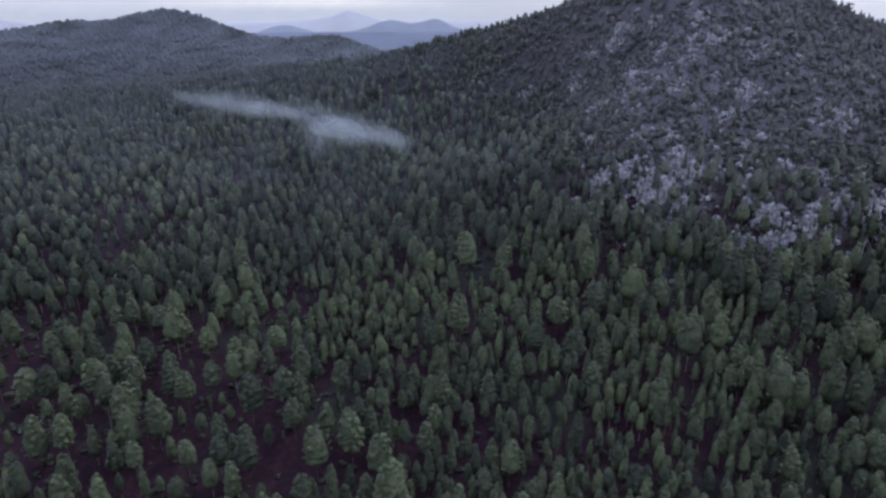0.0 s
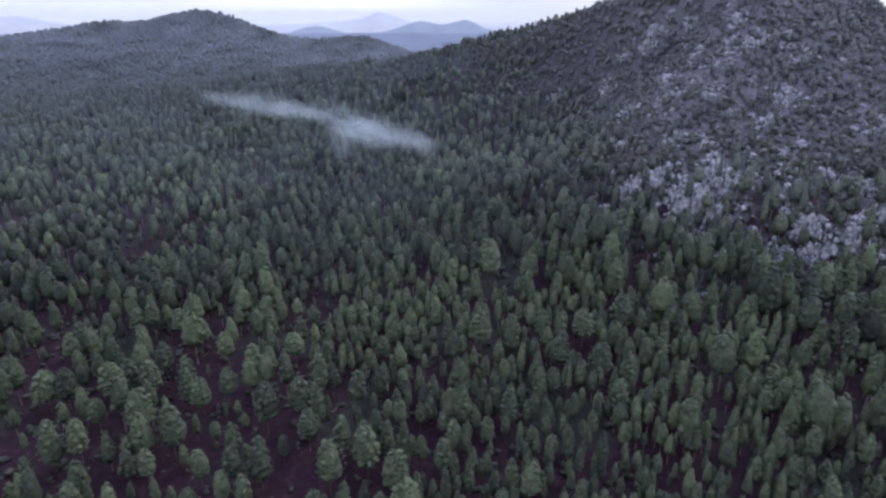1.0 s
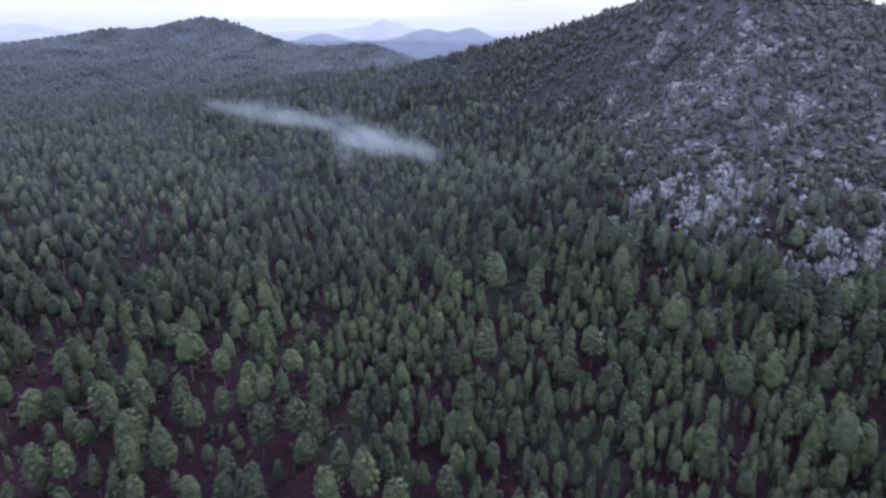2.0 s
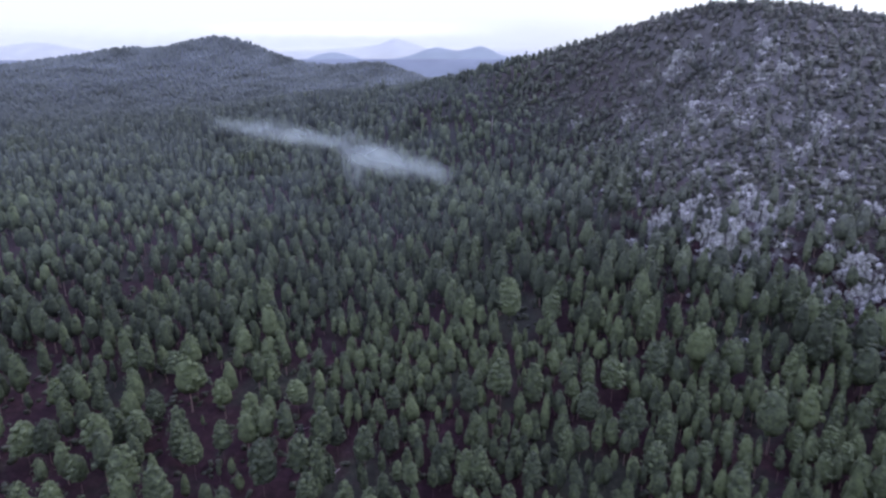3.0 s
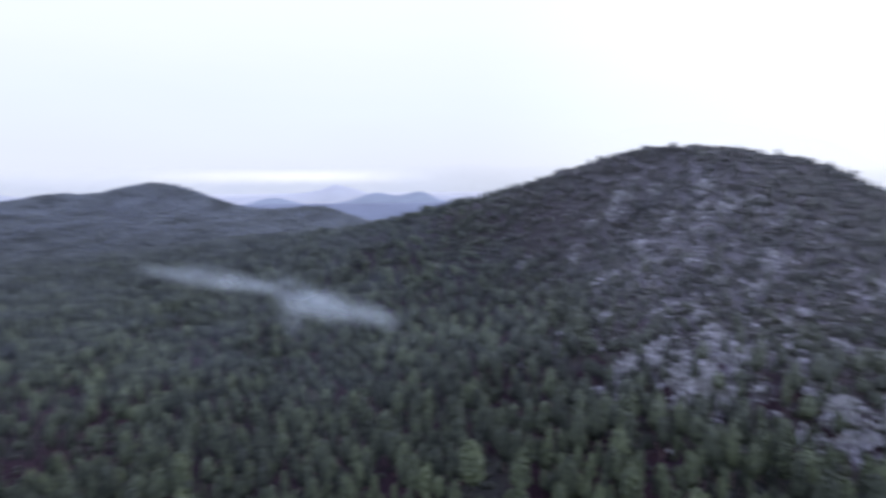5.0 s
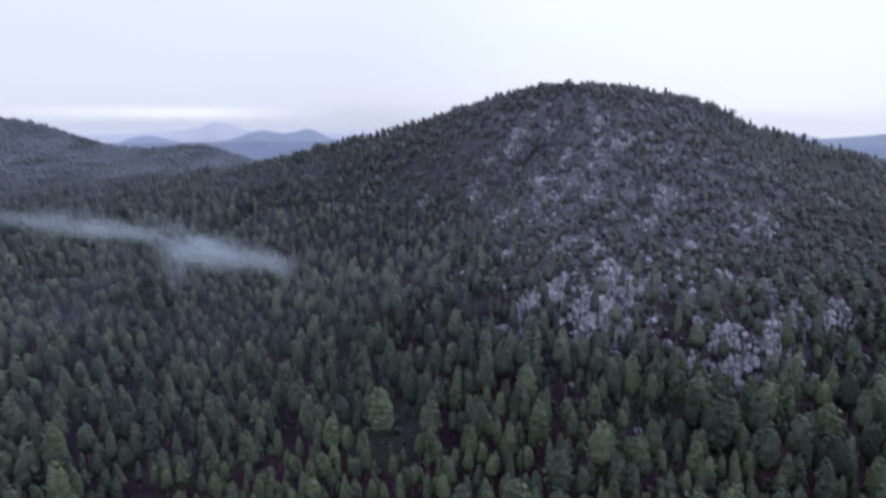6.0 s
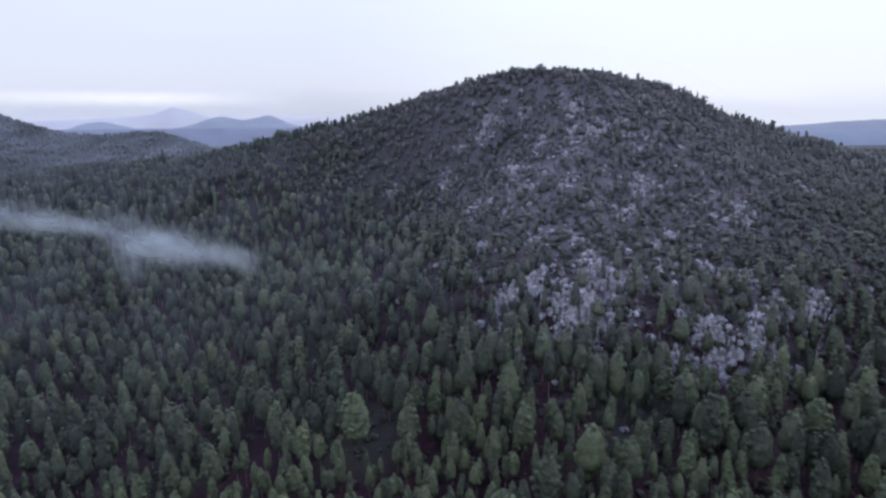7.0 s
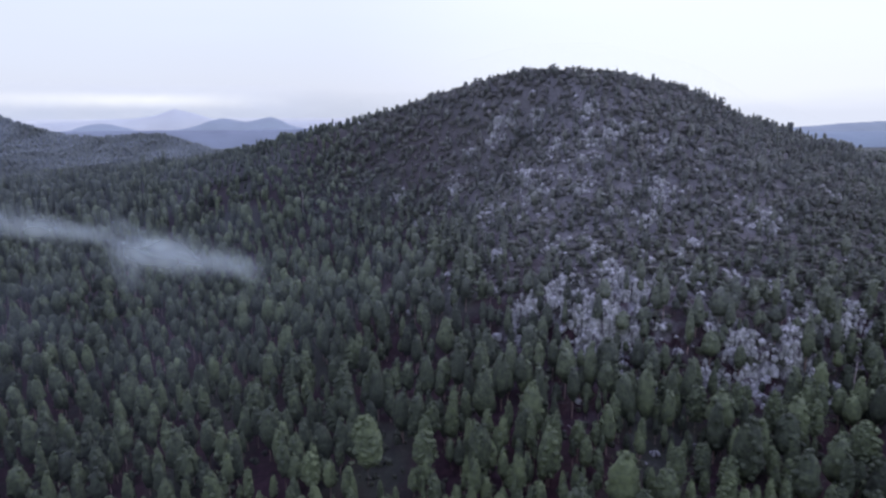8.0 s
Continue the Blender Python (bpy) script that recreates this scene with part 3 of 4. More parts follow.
# single old pines that stand out of the wood: x, y, height
OLD_WEST = ((-129, 200.6, 13.8), (-107.9, 197.4, 14.6), (-96.1, 189.5, 15), (-92.6, 181.9, 15.6), (-85.2, 176, 16.2), (-79.5, 183.1, 14.6),
            (-74.8, 195.4, 15.4), (-69.8, 197.2, 13.3), (-99.3, 164.1, 20), (-87.2, 159.2, 19), (-62, 169.6, 18.4), (-115.3, 168, 12.9),
            (-119, 150.8, 17.2), (-112, 153.2, 16.4), (-95.3, 148.2, 11.6), (-88.9, 147, 13.2), (-76, 163.7, 9.6), (-69, 159.7, 12.2),
            (-56.7, 148.3, 17.4), (-74.3, 148.4, 12.4), (-64.9, 148.1, 14), (-115.8, 178.6, 19))
OLD_MIDDLE = ((-49.5, 186.5, 17.8), (-45.8, 189, 12.8), (-35.6, 181.9, 15.3), (-52.3, 173.7, 17.7), (-27.4, 151.7, 19.2), (-36.8, 146.4, 18.7),
              (-18.5, 145, 16.8), (-28.8, 185.5, 14.5), (-5.4, 175.5, 13.8), (-1.4, 174.4, 15.6), (12.5, 173.9, 14.5), (22.3, 192.2, 12.6),
              (27.3, 187.5, 12.3), (4, 207.6, 20), (14.8, 209.7, 16.9), (26.1, 216, 13.9), (-5.9, 153.3, 14.1), (1.8, 174.8, 8.9), (-1, 199.8, 8.8),
              (-16.2, 211, 9.3), (-22.4, 208.2, 9.2), (-21.9, 189.6, 10.6), (-11.5, 187.9, 9.5), (-25, 176, 9), (-20.5, 172.3, 11.7))
OLD_EAST = ((-13.8, 301.2, 13.4), (-0.6, 280.5, 14.4), (7.2, 255.6, 22), (-8.9, 255.6, 14.4), (22.9, 252.3, 16.5), (-38.4, 265.4, 11.1),
            (-18.5, 284, 12.4), (3.1, 289.7, 16.5), (9.4, 308.3, 16.4), (20.5, 289.9, 13.2), (111.5, 252.6, 16.5), (103.3, 225.2, 14.4),
            (127.1, 253.5, 14.8), (135.2, 246.6, 16.5), (145.9, 241, 16.3), (144, 228.7, 15.4), (106.5, 262.7, 12.9), (100.9, 233.4, 13.1),
            (71.1, 240.2, 9.4), (149.1, 226.4, 20), (90.9, 231.7, 14.6), (122.1, 224.8, 11.1), (124.1, 239.2, 11.9))
# broad pines of the open wood and the stand before the butte: x, y, height, crown radius
BROAD_WEST = ((-145.1, 208.2, 15, 5.1), (-137.3, 211, 13, 3.1), (-131, 222.8, 14, 4), (-122.1, 209.5, 14, 3.2), (-115.6, 187.9, 15, 4), (-108.1,
              187.4, 15, 4.4), (-101.5, 212.8, 15, 4), (-113, 221.1, 14, 3.8), (-114.8, 232.2, 11, 2.9), (-76.9, 220.6, 15, 3.1), (-138.2, 177.2, 16,
              4.6), (-132.7, 179.2, 16, 4), (-82.4, 232.9, 14, 3.2), (-62.8, 230.3, 11, 2.9), (-64.9, 220.1, 12, 3), (-63.9, 207.7, 13, 3.7))
BROAD_MIDDLE = ((-43.1, 229.7, 13, 3.6), (-48.4, 217, 10, 2.5), (-31.2, 206.7, 12, 2.8), (-23.2, 223.4, 12, 2.5), (-25.7, 219.9, 10, 2.3), (-8.2,
                213.2, 12, 2.8), (-5.9, 203.8, 15, 2.9), (5.6, 192.2, 14, 1.5), (-18.3, 204.9, 9, 1.8), (10.8, 184.5, 12, 2), (-52.6, 239.6, 10, 1.9),
                (-13.6, 252.6, 10, 2.2))
BROAD_EAST = ((32.6, 213, 15, 2.8), (30.7, 198.9, 18, 3.9), (40.4, 213.2, 16, 4.2), (43.5, 193.8, 17, 4.4), (52.4, 205.2, 12, 2.3), (52.4, 191, 15,
              3.5), (55.3, 219.7, 18, 4.4), (66, 203.5, 14, 2.8), (72.3, 217.6, 16, 3.5), (74, 203.9, 15, 2.4), (98.2, 219.2, 16, 3.1), (47.4, 181.4,
              13, 3.8), (61.1, 183.2, 12, 2.6), (96.7, 188.2, 15, 3.3), (87.9, 189.2, 13, 2.8))
single = np.array(OLD_WEST + OLD_MIDDLE + OLD_EAST)
single = tree_rows(single[:, 0], single[:, 1], single[:, 2] * 1.03, single[:, 2] * 0.21)
broad = np.array(BROAD_WEST + BROAD_MIDDLE + BROAD_EAST)
single = np.concatenate([single, tree_rows(broad[:, 0], broad[:, 1], broad[:, 2], broad[:, 3] * 0.95)])
single[:, 6] += 0.05

woods = np.concatenate([scatter(6.6, 96, 820, -700, 820, 15.2, 2.6, 0.160, grown_share, 0.25), scatter(6.4, 96, 820, -700, 820, 9.6, 1.8, 0.175, filler_share),
                        scatter(4.3, 96, 300, -110, 180, 10.4, 1.9, 0.152, young_share, 0.10), scatter(10.5, 96, 300, -60, 180, 15.6, 2.0, 0.175, veteran_share, 0.30),
                        scatter(4.9, 200, 820, -500, 700, 9.4, 2.6, 0.225, slope_share)])
woods = woods[in_view(woods, -47, 57)]
gap = np.min(np.hypot(woods[:, None, 0] - single[None, :, 0], woods[:, None, 1] - single[None, :, 1]) - single[None, :, 4], axis=1)
woods = woods[gap > np.where(((woods[:, 0] < -40) & (woods[:, 1] < 215)) | ((woods[:, 0] < -8) & (woods[:, 1] < 182)), 2.8, 1.2)]
woods = woods[(woods[:, 1] < 560) | (woods[:, 0] < 0.42 * woods[:, 1] - 60) | (butte(woods[:, 0], woods[:, 1]) > 60)]
reach = np.hypot(woods[:, 0], woods[:, 1] - 50)
near_stretch = (np.abs(woods[:, 0] + 8) < 48) & (woods[:, 1] > 125) & (woods[:, 1] < 196)
near = np.concatenate([single, woods[near_stretch]])
behind = (woods[:, 1] > 490) & (woods[:, 0] > 60)
middle = woods[~near_stretch & (reach < 285) & ~behind]
beyond = woods[~near_stretch & (reach >= 285) & ~behind]
far_woods = scatter(9.6, 820, 1800, -1700, 620, 9.4, 2.0, 0.42, all_taken)
far_woods = far_woods[in_view(far_woods, -45, 12)]
front = np.hypot(middle[:, 0], middle[:, 1] - 50) < 215
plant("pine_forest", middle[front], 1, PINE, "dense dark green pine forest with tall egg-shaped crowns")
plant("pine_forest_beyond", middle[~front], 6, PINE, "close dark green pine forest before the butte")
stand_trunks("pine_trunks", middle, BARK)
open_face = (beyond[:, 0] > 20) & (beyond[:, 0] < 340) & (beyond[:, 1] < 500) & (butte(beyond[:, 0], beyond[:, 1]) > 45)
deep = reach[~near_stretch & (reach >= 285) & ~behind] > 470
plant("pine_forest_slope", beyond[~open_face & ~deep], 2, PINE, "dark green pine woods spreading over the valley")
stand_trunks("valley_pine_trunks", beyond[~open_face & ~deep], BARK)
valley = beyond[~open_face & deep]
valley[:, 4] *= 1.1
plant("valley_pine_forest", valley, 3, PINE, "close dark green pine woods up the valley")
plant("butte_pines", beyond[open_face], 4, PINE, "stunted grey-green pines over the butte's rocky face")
east_woods = scatter(18.0, 420, 1900, 420, 2400, 9.0, 1.6, 0.66, all_taken)
east_woods = east_woods[in_view(east_woods, 30, 58) & ((east_woods[:, 0] > 820) | (east_woods[:, 1] > 820))]
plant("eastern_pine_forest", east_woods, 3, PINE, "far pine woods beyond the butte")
home_woods = scatter(6.9, -120, 96, -230, 230, 14.6, 2.6, 0.165, home_share)
inner = np.abs(home_woods[:, 0]) < 85
plant("home_pine_forest", home_woods[inner], 6, PINE, "dark green pine forest under the flight's start")
plant("outer_pine_forest", home_woods[~inner], 2, PINE, "dark green pine forest beside the flight's start")
stand_trunks("home_pine_trunks", home_woods, BARK)
crest = (butte(woods[:, 0], woods[:, 1]) > 105) & (woods[:, 1] < 590 - 0.28 * woods[:, 0])
crest_rows = woods[~near_stretch & behind & crest]
crest_rows[:, 3] *= 0.78
crest_rows[:, 4] *= 1.15
plant("crest_pines", crest_rows, 4, PINE, "dark green pines over the crest of the butte")
plant("back_slope_forest", woods[~near_stretch & behind & ~crest][::2], 3, PINE, "dark green pines on the butte's far slope")
plant("far_pine_forest", far_woods, 3, PINE, "far pine woods over the low hills, haze painted into their colour")

# shrubs in the glades of the near wood
ux, uy = rng.uniform(-190, 190, 5200), rng.uniform(105, 320, 5200)
keep = rng.random(5200) < 0.22 + 0.55 * (1 - crowding(ux, uy))
ux, uy = ux[keep], uy[keep]
uh = rng.uniform(0.6, 2.3, ux.shape)
plant("undergrowth", np.stack([ux, uy, standing_at(ux, uy) - 0.3 * uh, uh * 1.2, uh * 1.1, rng.uniform(0, 6.28, ux.shape), rng.normal(0.02, 0.12, ux.shape)], -1),
      5, BRUSH, "low dull shrubs and saplings on the forest floor")

# low brush between the trees of the butte
bx, by = rng.uniform(-10, 380, 13500), rng.uniform(240, 560, 13500)
keep = rng.random(13500) < smooth(16, 50, butte(bx, by) - 22) * (1 - 0.9 * stony_at(bx, by))
bx, by = bx[keep], by[keep]
bh = 1.1 + 3.4 * rng.random(bx.shape) ** 1.6
plant("brush", np.stack([bx, by, ground_at(bx, by) - 0.35 * bh, bh * 1.15, bh * 0.95, rng.uniform(0, 6.28, bx.shape), rng.normal(0.25, 0.12, bx.shape)], -1),
      5, BRUSH, "grey-brown dry brush on the butte's open slope")


def part(name, verts, faces, mat, parent, label="", tones=None):
    ob = mesh_object(name, verts, faces, mat, False, tones)
    ob.parent = parent
    if label:
        ob["label"] = label
    return ob


def pine_tree(seed):
    tree = new("pine_tree")
    tagged(tree, "dark green pine with a rounded tufted crown", "tree", "pines of the near forest")
    v, f = crown_shape(seed, 0)
    part("crown", v, f, PINE, tree, "", np.full(len(v), 0.10 + 0.032 * seed))
    part("trunk", *trunk_shape(7, 0.8, 0.016, 0.02), BARK, tree, "reddish-brown bark")
    return tree


models = [pine_tree(k) for k in range(8)]
for k, (x, y, z, h, w, turn, tone) in enumerate(near):
    m = Matrix.LocRotScale((x, y, z), Euler((0, 0, turn)), (w, w, h))
    if k < 8:
        models[k].matrix_basis = m
    else:
        model = models[int(rng.integers(0, 8))]
        tree = copy_thing(model, m)
        tree.scale = (w, w, h)
        if h > 16:
            tagged(tree, "tall old pine rising above its neighbours")
        elif h < 10:
            tagged(tree, "slim young pine in the close stand")


# ---- rocks of the butte ----
def rock_shape(seed, detail=True):
    r = np.random.default_rng(500 + seed)
    bm = bmesh.new()
    bmesh.ops.create_icosphere(bm, subdivisions=2 if detail else 1, radius=1)
    for v in bm.verts:
        p = v.co.copy()
        v.co *= 1 + 0.35 * noise.noise(p * 1.3 + Vector((seed * 7, 0, 0))) + 0.12 * noise.noise(p * 3.1 + Vector((0, seed, 0)))
    for k in range(7):
        n_ = Vector(r.normal(0, 1, 3)).normalized()
        d = r.uniform(0.55, 0.85)
        for v in bm.verts:
            over = v.co.dot(n_) - d
            if over > 0:
                v.co -= n_ * over * 0.9
    bm.verts.ensure_lookup_table()
    v = np.array([tuple(p.co) for p in bm.verts])
    f = np.array([[q.index for q in p.verts] for p in bm.faces])
    bm.free()
    return v, f


rock_models = []


def boulder(x, y, size, tall):
    z = float(ground_at(np.array(x), np.array(y)))
    m = Matrix.LocRotScale((x, y, z + 0.1 * size), Euler((rng.uniform(-0.15, 0.35), rng.uniform(-0.25, 0.25), rng.uniform(0, 6.28))), (size, size * rng.uniform(0.6, 0.95), tall))
    if len(rock_models) < 9:
        ob = mesh_object("granite_boulder", *rock_shape(len(rock_models)), ROCK)
        tagged(ob, "pale grey weathered granite block on the butte's slope", "rock", "granite blocks of the butte")
        rock_models.append(ob)
    else:
        ob = rock_models[int(rng.integers(0, 9))].copy()
        scene.collection.objects.link(ob)
    ob.matrix_basis = m


def crag(x, y, wide, tall, coarse=1.0):
    """A jointed granite outcrop: upright blocks of uneven height, split from one another, leaning back into the slope."""
    ob = new("granite_outcrop")
    tagged(ob, "pale grey jointed granite outcrop in the butte's cliffs", "rock", "granite outcrops of the butte")
    ob.location = (x, y, float(ground_at(np.array(x), np.array(y))))
    for k in range(int((5 + wide * 1.1) / coarse)):
        u, back = rng.uniform(-0.5, 0.5) * wide, rng.uniform(-0.25, 0.5) * wide * 0.5
        px, py = x + u, y + back
        z = float(ground_at(np.array(px), np.array(py)))
        sides = int(rng.integers(5, 8))
        th = np.sort(rng.uniform(0, 6.28, sides)) * 0.4 + np.arange(sides) * 6.28 / sides * 0.6
        rad = coarse * wide * rng.uniform(0.11, 0.21) * rng.uniform(0.75, 1.2, sides)
        top = tall * (1 - 0.9 * (abs(u) / wide) ** 1.5) * rng.uniform(0.45, 1.0)
        rings, grow = [], ((-2.5, 1.15), (top * 0.45, 1.06), (top * 0.86, 0.92), (top, 0.55))
        shift = np.zeros(2)
        for h_, g_ in grow:
            shift = shift + rng.normal(0, 0.10, 2) * wide * 0.2 + np.array((0, 0.10 * tall * 0.3))
            rr = rad * g_ * rng.uniform(0.88, 1.12, sides)
            rings.append(np.stack([px + shift[0] + rr * np.cos(th), py + shift[1] + 0.75 * rr * np.sin(th), z + h_ + rng.normal(0, 0.07, sides) * top], -1))
        v = np.concatenate(rings + [rings[3].mean(0)[None] + np.array([[0, 0, 0.06 * top]])])
        f = []
        for i in range(3):
            for j in range(sides):
                a_, b_ = i * sides + j, i * sides + (j + 1) % sides
                f += [(a_, b_, b_ + sides), (a_, b_ + sides, a_ + sides)]
        f += [(3 * sides + j, 3 * sides + (j + 1) % sides, 4 * sides) for j in range(sides)]
        part("block", v - np.array(ob.location), np.array(f), ROCK, ob)


for px, py, r_ in BARE:
    crag(px, py + 1.0, r_ * 1.05, 1.5 + r_ * 0.60)
    if r_ > 5:
        crag(px + rng.normal(0, r_ * 0.4), py + r_ * 0.5, r_ * 0.7, 1.0 + r_ * 0.4)
    for k in range(int(r_ * 0.8)):
        size = rng.uniform(0.8, 1.9)
        boulder(px + rng.normal(0, r_ * 0.62), py + rng.normal(0, r_ * 0.4), size, size * rng.uniform(1.0, 1.9))
for px, py, r_ in HIGH_BARE:
    for k in range(2 if r_ > 4 else 1):
        crag(px + rng.normal(0, r_ * 0.3), py + rng.normal(0, r_ * 0.3), r_ * rng.uniform(0.75, 1.05), 1.2 + r_ * 0.42, 1.5)
    for k in range(int(r_ * 0.8)):
        size = rng.uniform(0.8, 2.0)
        boulder(px + rng.normal(0, r_ * 0.6), py + rng.normal(0, r_ * 0.5), size, size * rng.uniform(0.9, 1.5))

spots = rng.uniform((30, 240), (310, 520), (22000, 2))
s_ = stony_at(spots[:, 0], spots[:, 1]) ** 1.3
spots = spots[rng.random(len(spots)) < s_ * 0.26]
pieces = []
small = [rock_shape(20 + k, False) for k in range(6)]
for px, py, r_ in BARE + HIGH_BARE:
    for k in range(int(r_ * 2.5)):
        x, y = px + rng.normal(0, r_ * 0.75), py + rng.normal(0, r_ * (0.4 if py < 325 else 0.6))
        z = float(ground_at(np.array(x), np.array(y)))
        wide, tall = rng.uniform(0.6, 1.9), rng.uniform(1.0, 3.4 if py < 325 else 1.8)
        turn = np.array(Euler((rng.uniform(-0.25, 0.25), rng.uniform(-0.25, 0.25), rng.uniform(0, 6.28))).to_matrix())
        v, f = small[k % 6]
        pieces.append(((v * np.array((wide, wide * 0.8, tall))) @ turn.T + np.array((x, y, z + 0.45 * tall)), f))
for k, (x, y) in enumerate(spots):
    z = float(ground_at(np.array(x), np.array(y)))
    size = 0.7 + rng.random() ** 2 * 2.2
    turn = np.array(Euler(rng.uniform(0, 6.28, 3)).to_matrix())
    v, f = small[k % 6]
    pieces.append(((v * np.array((1, 0.8, rng.uniform(0.6, 1.3)))) @ turn * size + np.array((x, y, z + 0.1 * size)), f))
tagged(mesh_object("scree", *join(pieces), ROCK), "scattered grey granite blocks between the pines", "rocks", kind="stuff")


def snag(x, y, high, label):
    z = float(ground_at(np.array(x), np.array(y)))
    ob = new("dead_tree")
    tagged(ob, label, "dead tree")
    ob.location = (x, y, z)
    v, f = trunk_shape(6, 1.0, 0.022, 0.03)
    part("trunk", v * high, f, DEADWOOD, ob)
    for k in range(5):
        zb = (0.35 + 0.12 * k) * high
        v, f = trunk_shape(4, 1.0, 0.03)
        ln = high * (0.22 - 0.03 * k)
        turn = np.array(Euler((radians(65 - 6 * k), 0, 2.4 * k)).to_matrix())
        part("branch", (v * ln) @ turn.T + np.array((0.03 * zb, 0, zb)), f, DEADWOOD, ob)


def fallen_log(x, y, long, turn):
    z = float(ground_at(np.array(x), np.array(y)))
    ob = new("fallen_log")
    tagged(ob, "pale bleached log lying on the forest floor", "log", "fallen logs in the glades")
    ob.matrix_basis = Matrix.LocRotScale((x, y, z + 0.25), Euler((radians(88), 0, turn)), None)
    long = long * 0.55
    v, f = trunk_shape(6, 1.0, 0.035)
    part("trunk", v * long, f, DEADWOOD, ob)
    v, f = trunk_shape(4, 1.0, 0.04)
    part("branch_stub", (v * long * 0.18) @ np.array(Euler((0, radians(60), 0)).to_matrix()).T + np.array((0, 0, long * 0.6)), f, DEADWOOD, ob)


for x, y, long, turn in ((12.5, 182, 5, 0.4), (-62, 199, 7, 1.9), (-45, 180, 6, 2.6), (79, 176, 7, 0.9), (-110, 158, 6, 1.2), (14, 263, 7, 2.2), (72, 262, 6, 0.2)):
    fallen_log(x, y, long, turn)
snag(-4, 512, 15, "bleached dead pine standing on the butte's flank")
snag(177, 257, 14, "thin bare dead pine at the foot of the cliffs")
snag(-103, 170, 13, "leaning grey dead pine in the open wood")


# ---- smoke over the valley, and a haze sheet ----
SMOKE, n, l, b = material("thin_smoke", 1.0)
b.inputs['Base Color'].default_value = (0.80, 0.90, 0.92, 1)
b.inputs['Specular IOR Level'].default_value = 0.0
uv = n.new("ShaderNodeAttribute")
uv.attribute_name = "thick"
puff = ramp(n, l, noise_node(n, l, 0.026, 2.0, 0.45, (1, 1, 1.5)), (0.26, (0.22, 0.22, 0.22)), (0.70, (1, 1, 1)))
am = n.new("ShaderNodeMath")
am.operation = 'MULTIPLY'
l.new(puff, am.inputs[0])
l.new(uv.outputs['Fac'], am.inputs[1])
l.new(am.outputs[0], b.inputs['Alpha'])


def smoke_bank(name, line, layers, density, label):
    """A drifting bank of smoke: soft sheets one behind the other, thinning to nothing at their rims. line: x, y, z, half height."""
    line = np.array(line, dtype=float)
    us, vs = np.linspace(0, 1, 110), np.linspace(-1, 1, 19)
    at = np.linspace(0, 1, len(line))
    way = [np.interp(us, at, line[:, k]) for k in range(4)]
    soft = np.hanning(23)[1:-1] / np.hanning(23).sum()
    way = [np.convolve(np.pad(w_, 10, mode="edge"), soft, mode="valid") for w_ in way]
    pieces, thick = [], []
    for k in range(layers):
        off = (k - (layers - 1) / 2) * 5.0
        U, V = np.meshgrid(us, vs)
        high = (1.50 + 0.20 * np.sin(2.2 * k)) * way[3] * (1 + 0.22 * np.sin(us * 13 + 1.9 * k) + 0.12 * np.sin(us * 29 + 2.7 * k))
        x = way[0][None, :] + 2.5 * np.sin(3.1 * k) + 0 * V
        y = way[1][None, :] + off + 3 * np.sin(U * 12 + 2 * k) - 4 * V
        z = way[2][None, :] + high[None, :] * V + 1.3 * np.sin(U * 11 + 2.4 * k) + 1.2 * np.sin(1.7 * k)
        pieces.append((np.stack([x, y, z], -1).reshape(-1, 3), grid_faces(19, 110)))
        rim = (1 - V ** 2) ** 2.0 * smooth(0, 0.22, U) * smooth(0, 0.20, 1 - U)
        thick.append((density * rim).ravel())
    ob = mesh_object(name, *join(pieces), SMOKE, True, np.concatenate(thick), "thick")
    return tagged(ob, label, "smoke", kind="stuff")


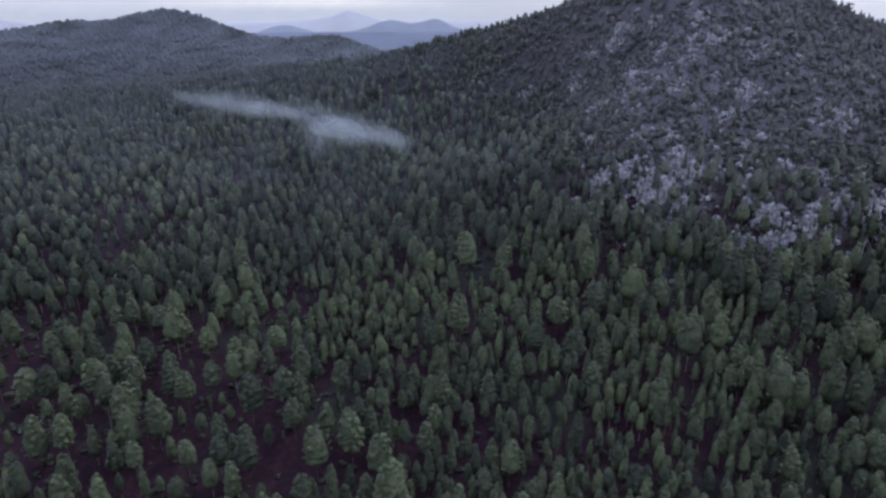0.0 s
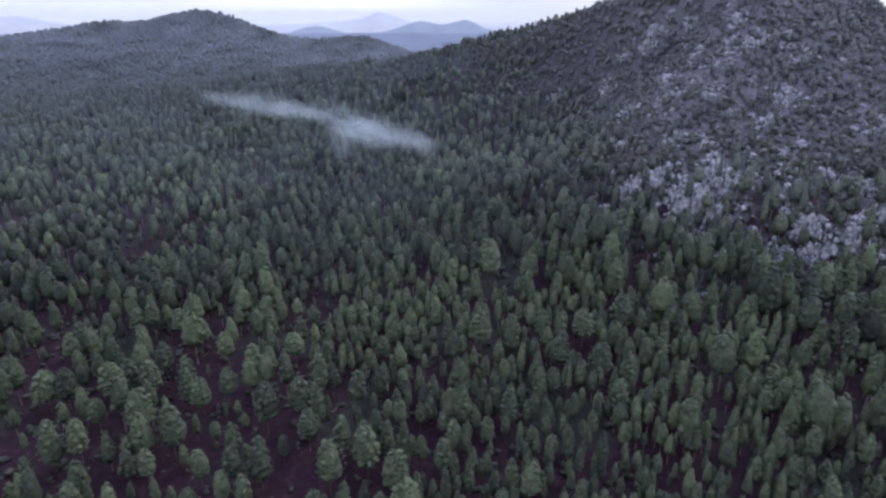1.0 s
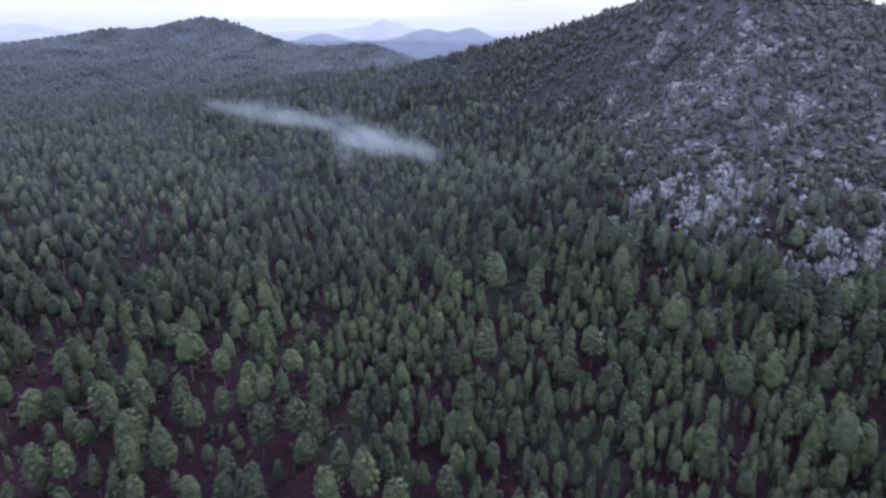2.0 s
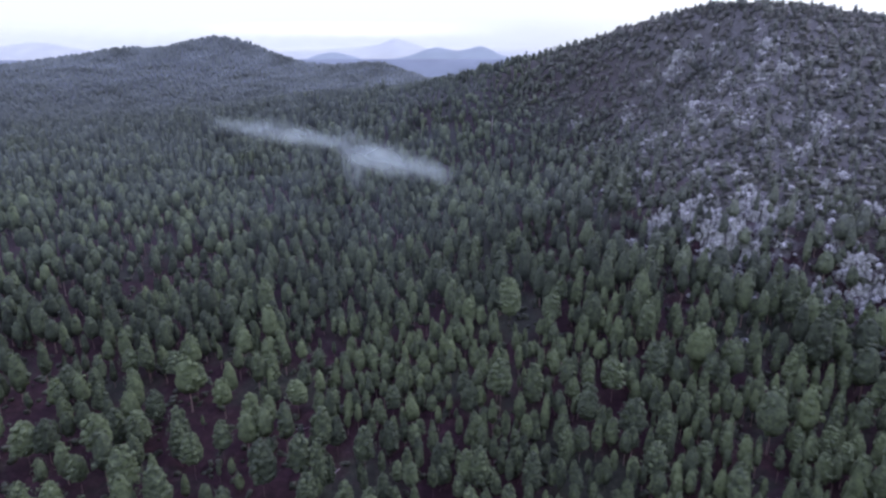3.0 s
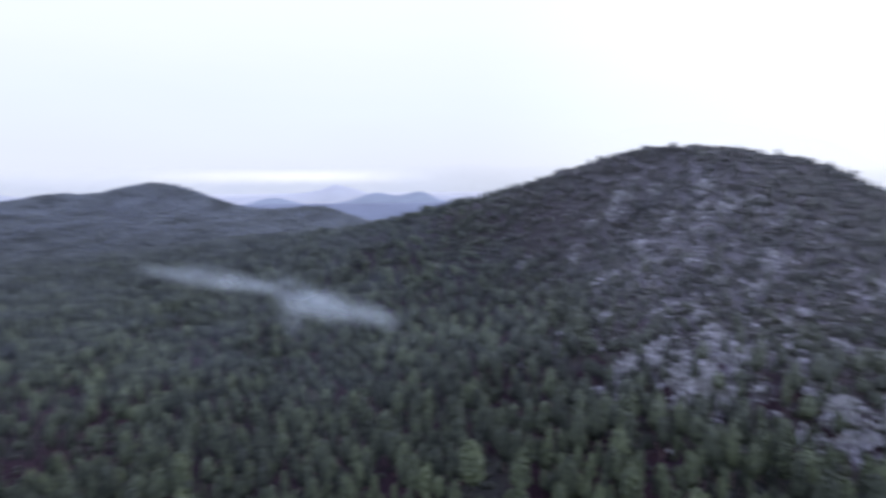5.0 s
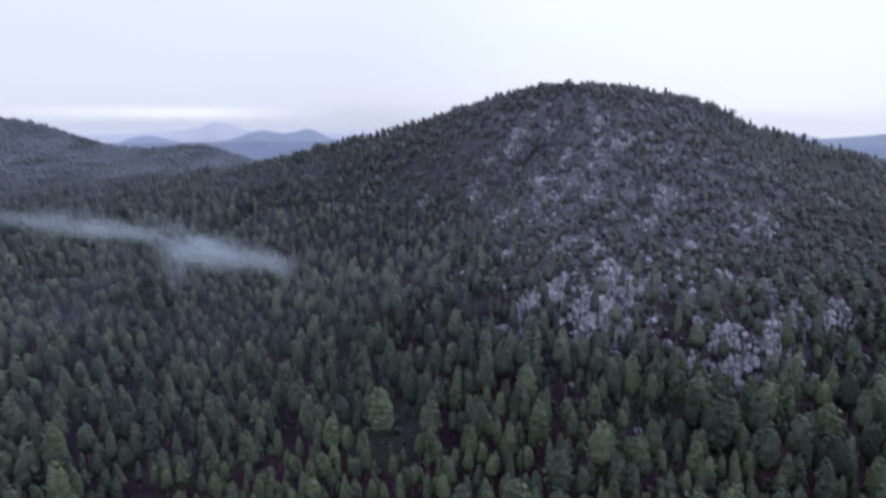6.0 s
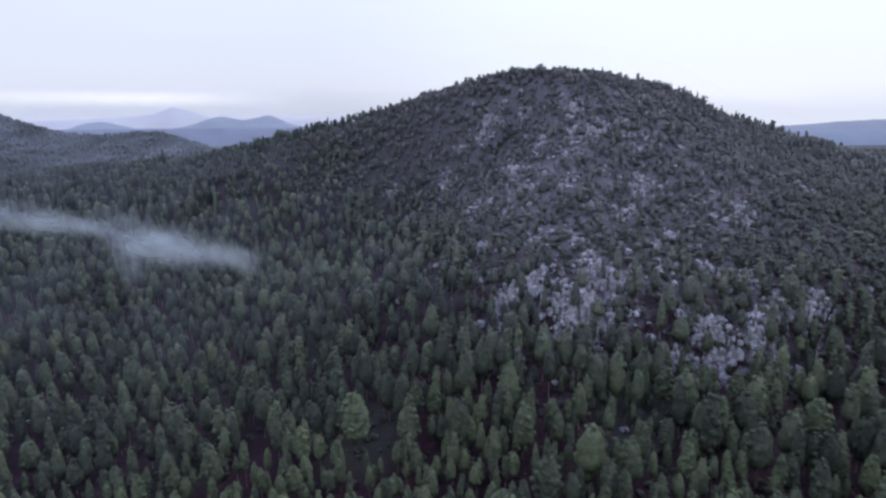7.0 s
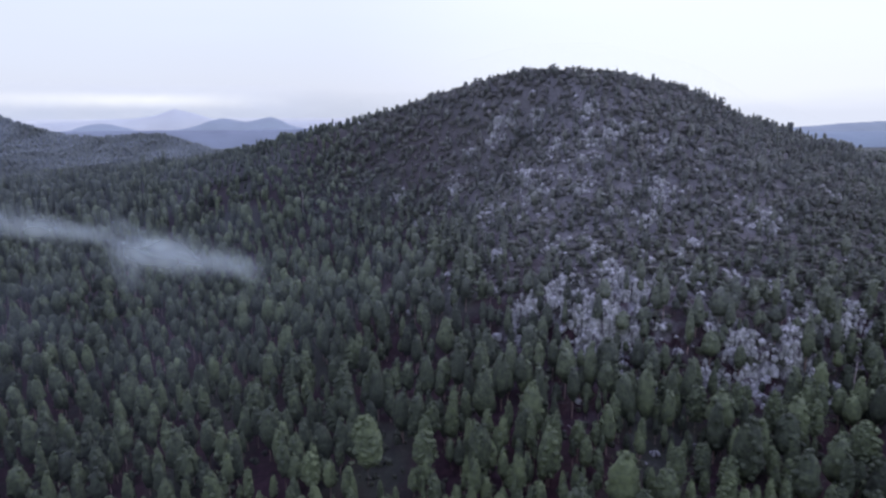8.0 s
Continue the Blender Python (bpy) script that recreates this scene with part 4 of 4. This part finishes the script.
smoke_bank("smoke_bank", ((-262, 563, 51, 2), (-220, 527, 52, 5.1), (-186, 498, 51.8, 6.2), (-155, 471, 52.1, 5.8), (-127, 447, 52.3, 5.1), (-102, 426, 52, 4.9), (-82, 408, 51, 4), (-60, 389, 49.5, 2.4)),
           3, 0.36, "thin pale smoke drifting in a long low bank over the trees")
smoke_bank("smoke_bank", ((-140, 458, 53.5, 2), (-107, 429, 56, 4), (-88, 413, 57.8, 4), (-66, 394, 58.5, 1.6)), 2, 0.15, "thin pale smoke curling up from the bank")
smoke_bank("smoke_bank", ((-110, 432, 49, 2.5), (-91, 416, 46.4, 6.2), (-76, 403, 46.2, 6.9), (-59, 388, 47.4, 6.9), (-43, 375, 47.9, 6.2), (-31, 364, 46, 4.8), (-18, 353, 43.6, 2.4)),
           3, 0.40, "thin pale smoke thickening over the pines")
smoke_bank("smoke_bank", ((-102, 425, 40, 5), (-95, 419, 37, 11), (-88, 413, 36, 12), (-80, 406, 40, 6)), 2, 0.13, "faint column of smoke rising between the pines")
smoke_bank("smoke_bank", ((-15, 401, 36, 3), (-4, 391, 36, 5), (6, 382, 35, 4), (14, 375, 34, 2)), 2, 0.06, "faint wisp of smoke at the bank's end")
smoke_bank("smoke_bank", ((-262, 700, 47, 3), (-232, 690, 48, 4), (-200, 680, 50, 3)), 2, 0.12, "faint wisp of smoke low over the valley")
smoke_bank("smoke_bank", ((-150, 985, 56, 5), (-118, 1000, 58, 8), (-80, 1010, 62, 5)), 1, 0.25, "faint far wisp of smoke over the valley woods")

# a thin sheet over the tree tops up the valley and the butte, added to stand in for distance haze
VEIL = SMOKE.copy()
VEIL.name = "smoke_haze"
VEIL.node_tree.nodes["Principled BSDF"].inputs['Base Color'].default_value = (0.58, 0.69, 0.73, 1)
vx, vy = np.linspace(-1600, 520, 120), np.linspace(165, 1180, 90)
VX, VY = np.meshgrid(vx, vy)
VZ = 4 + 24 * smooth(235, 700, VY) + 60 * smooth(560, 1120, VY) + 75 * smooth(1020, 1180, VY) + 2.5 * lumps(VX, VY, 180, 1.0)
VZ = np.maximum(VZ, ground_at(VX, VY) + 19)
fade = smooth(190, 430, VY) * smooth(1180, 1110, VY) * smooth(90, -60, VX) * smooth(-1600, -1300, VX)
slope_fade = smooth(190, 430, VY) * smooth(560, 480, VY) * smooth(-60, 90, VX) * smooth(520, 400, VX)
veil = mesh_object("haze_veil", np.stack([VX, VY, VZ], -1).reshape(-1, 3), grid_faces(90, 120), VEIL, True, ((0.034 + 0.075 * smooth(620, 1080, VY)) * fade + 0.012 * slope_fade).ravel(), "thick")
tagged(veil, "faint transparent sheet standing in for distance haze over the valley woods", "smoke", kind="stuff")
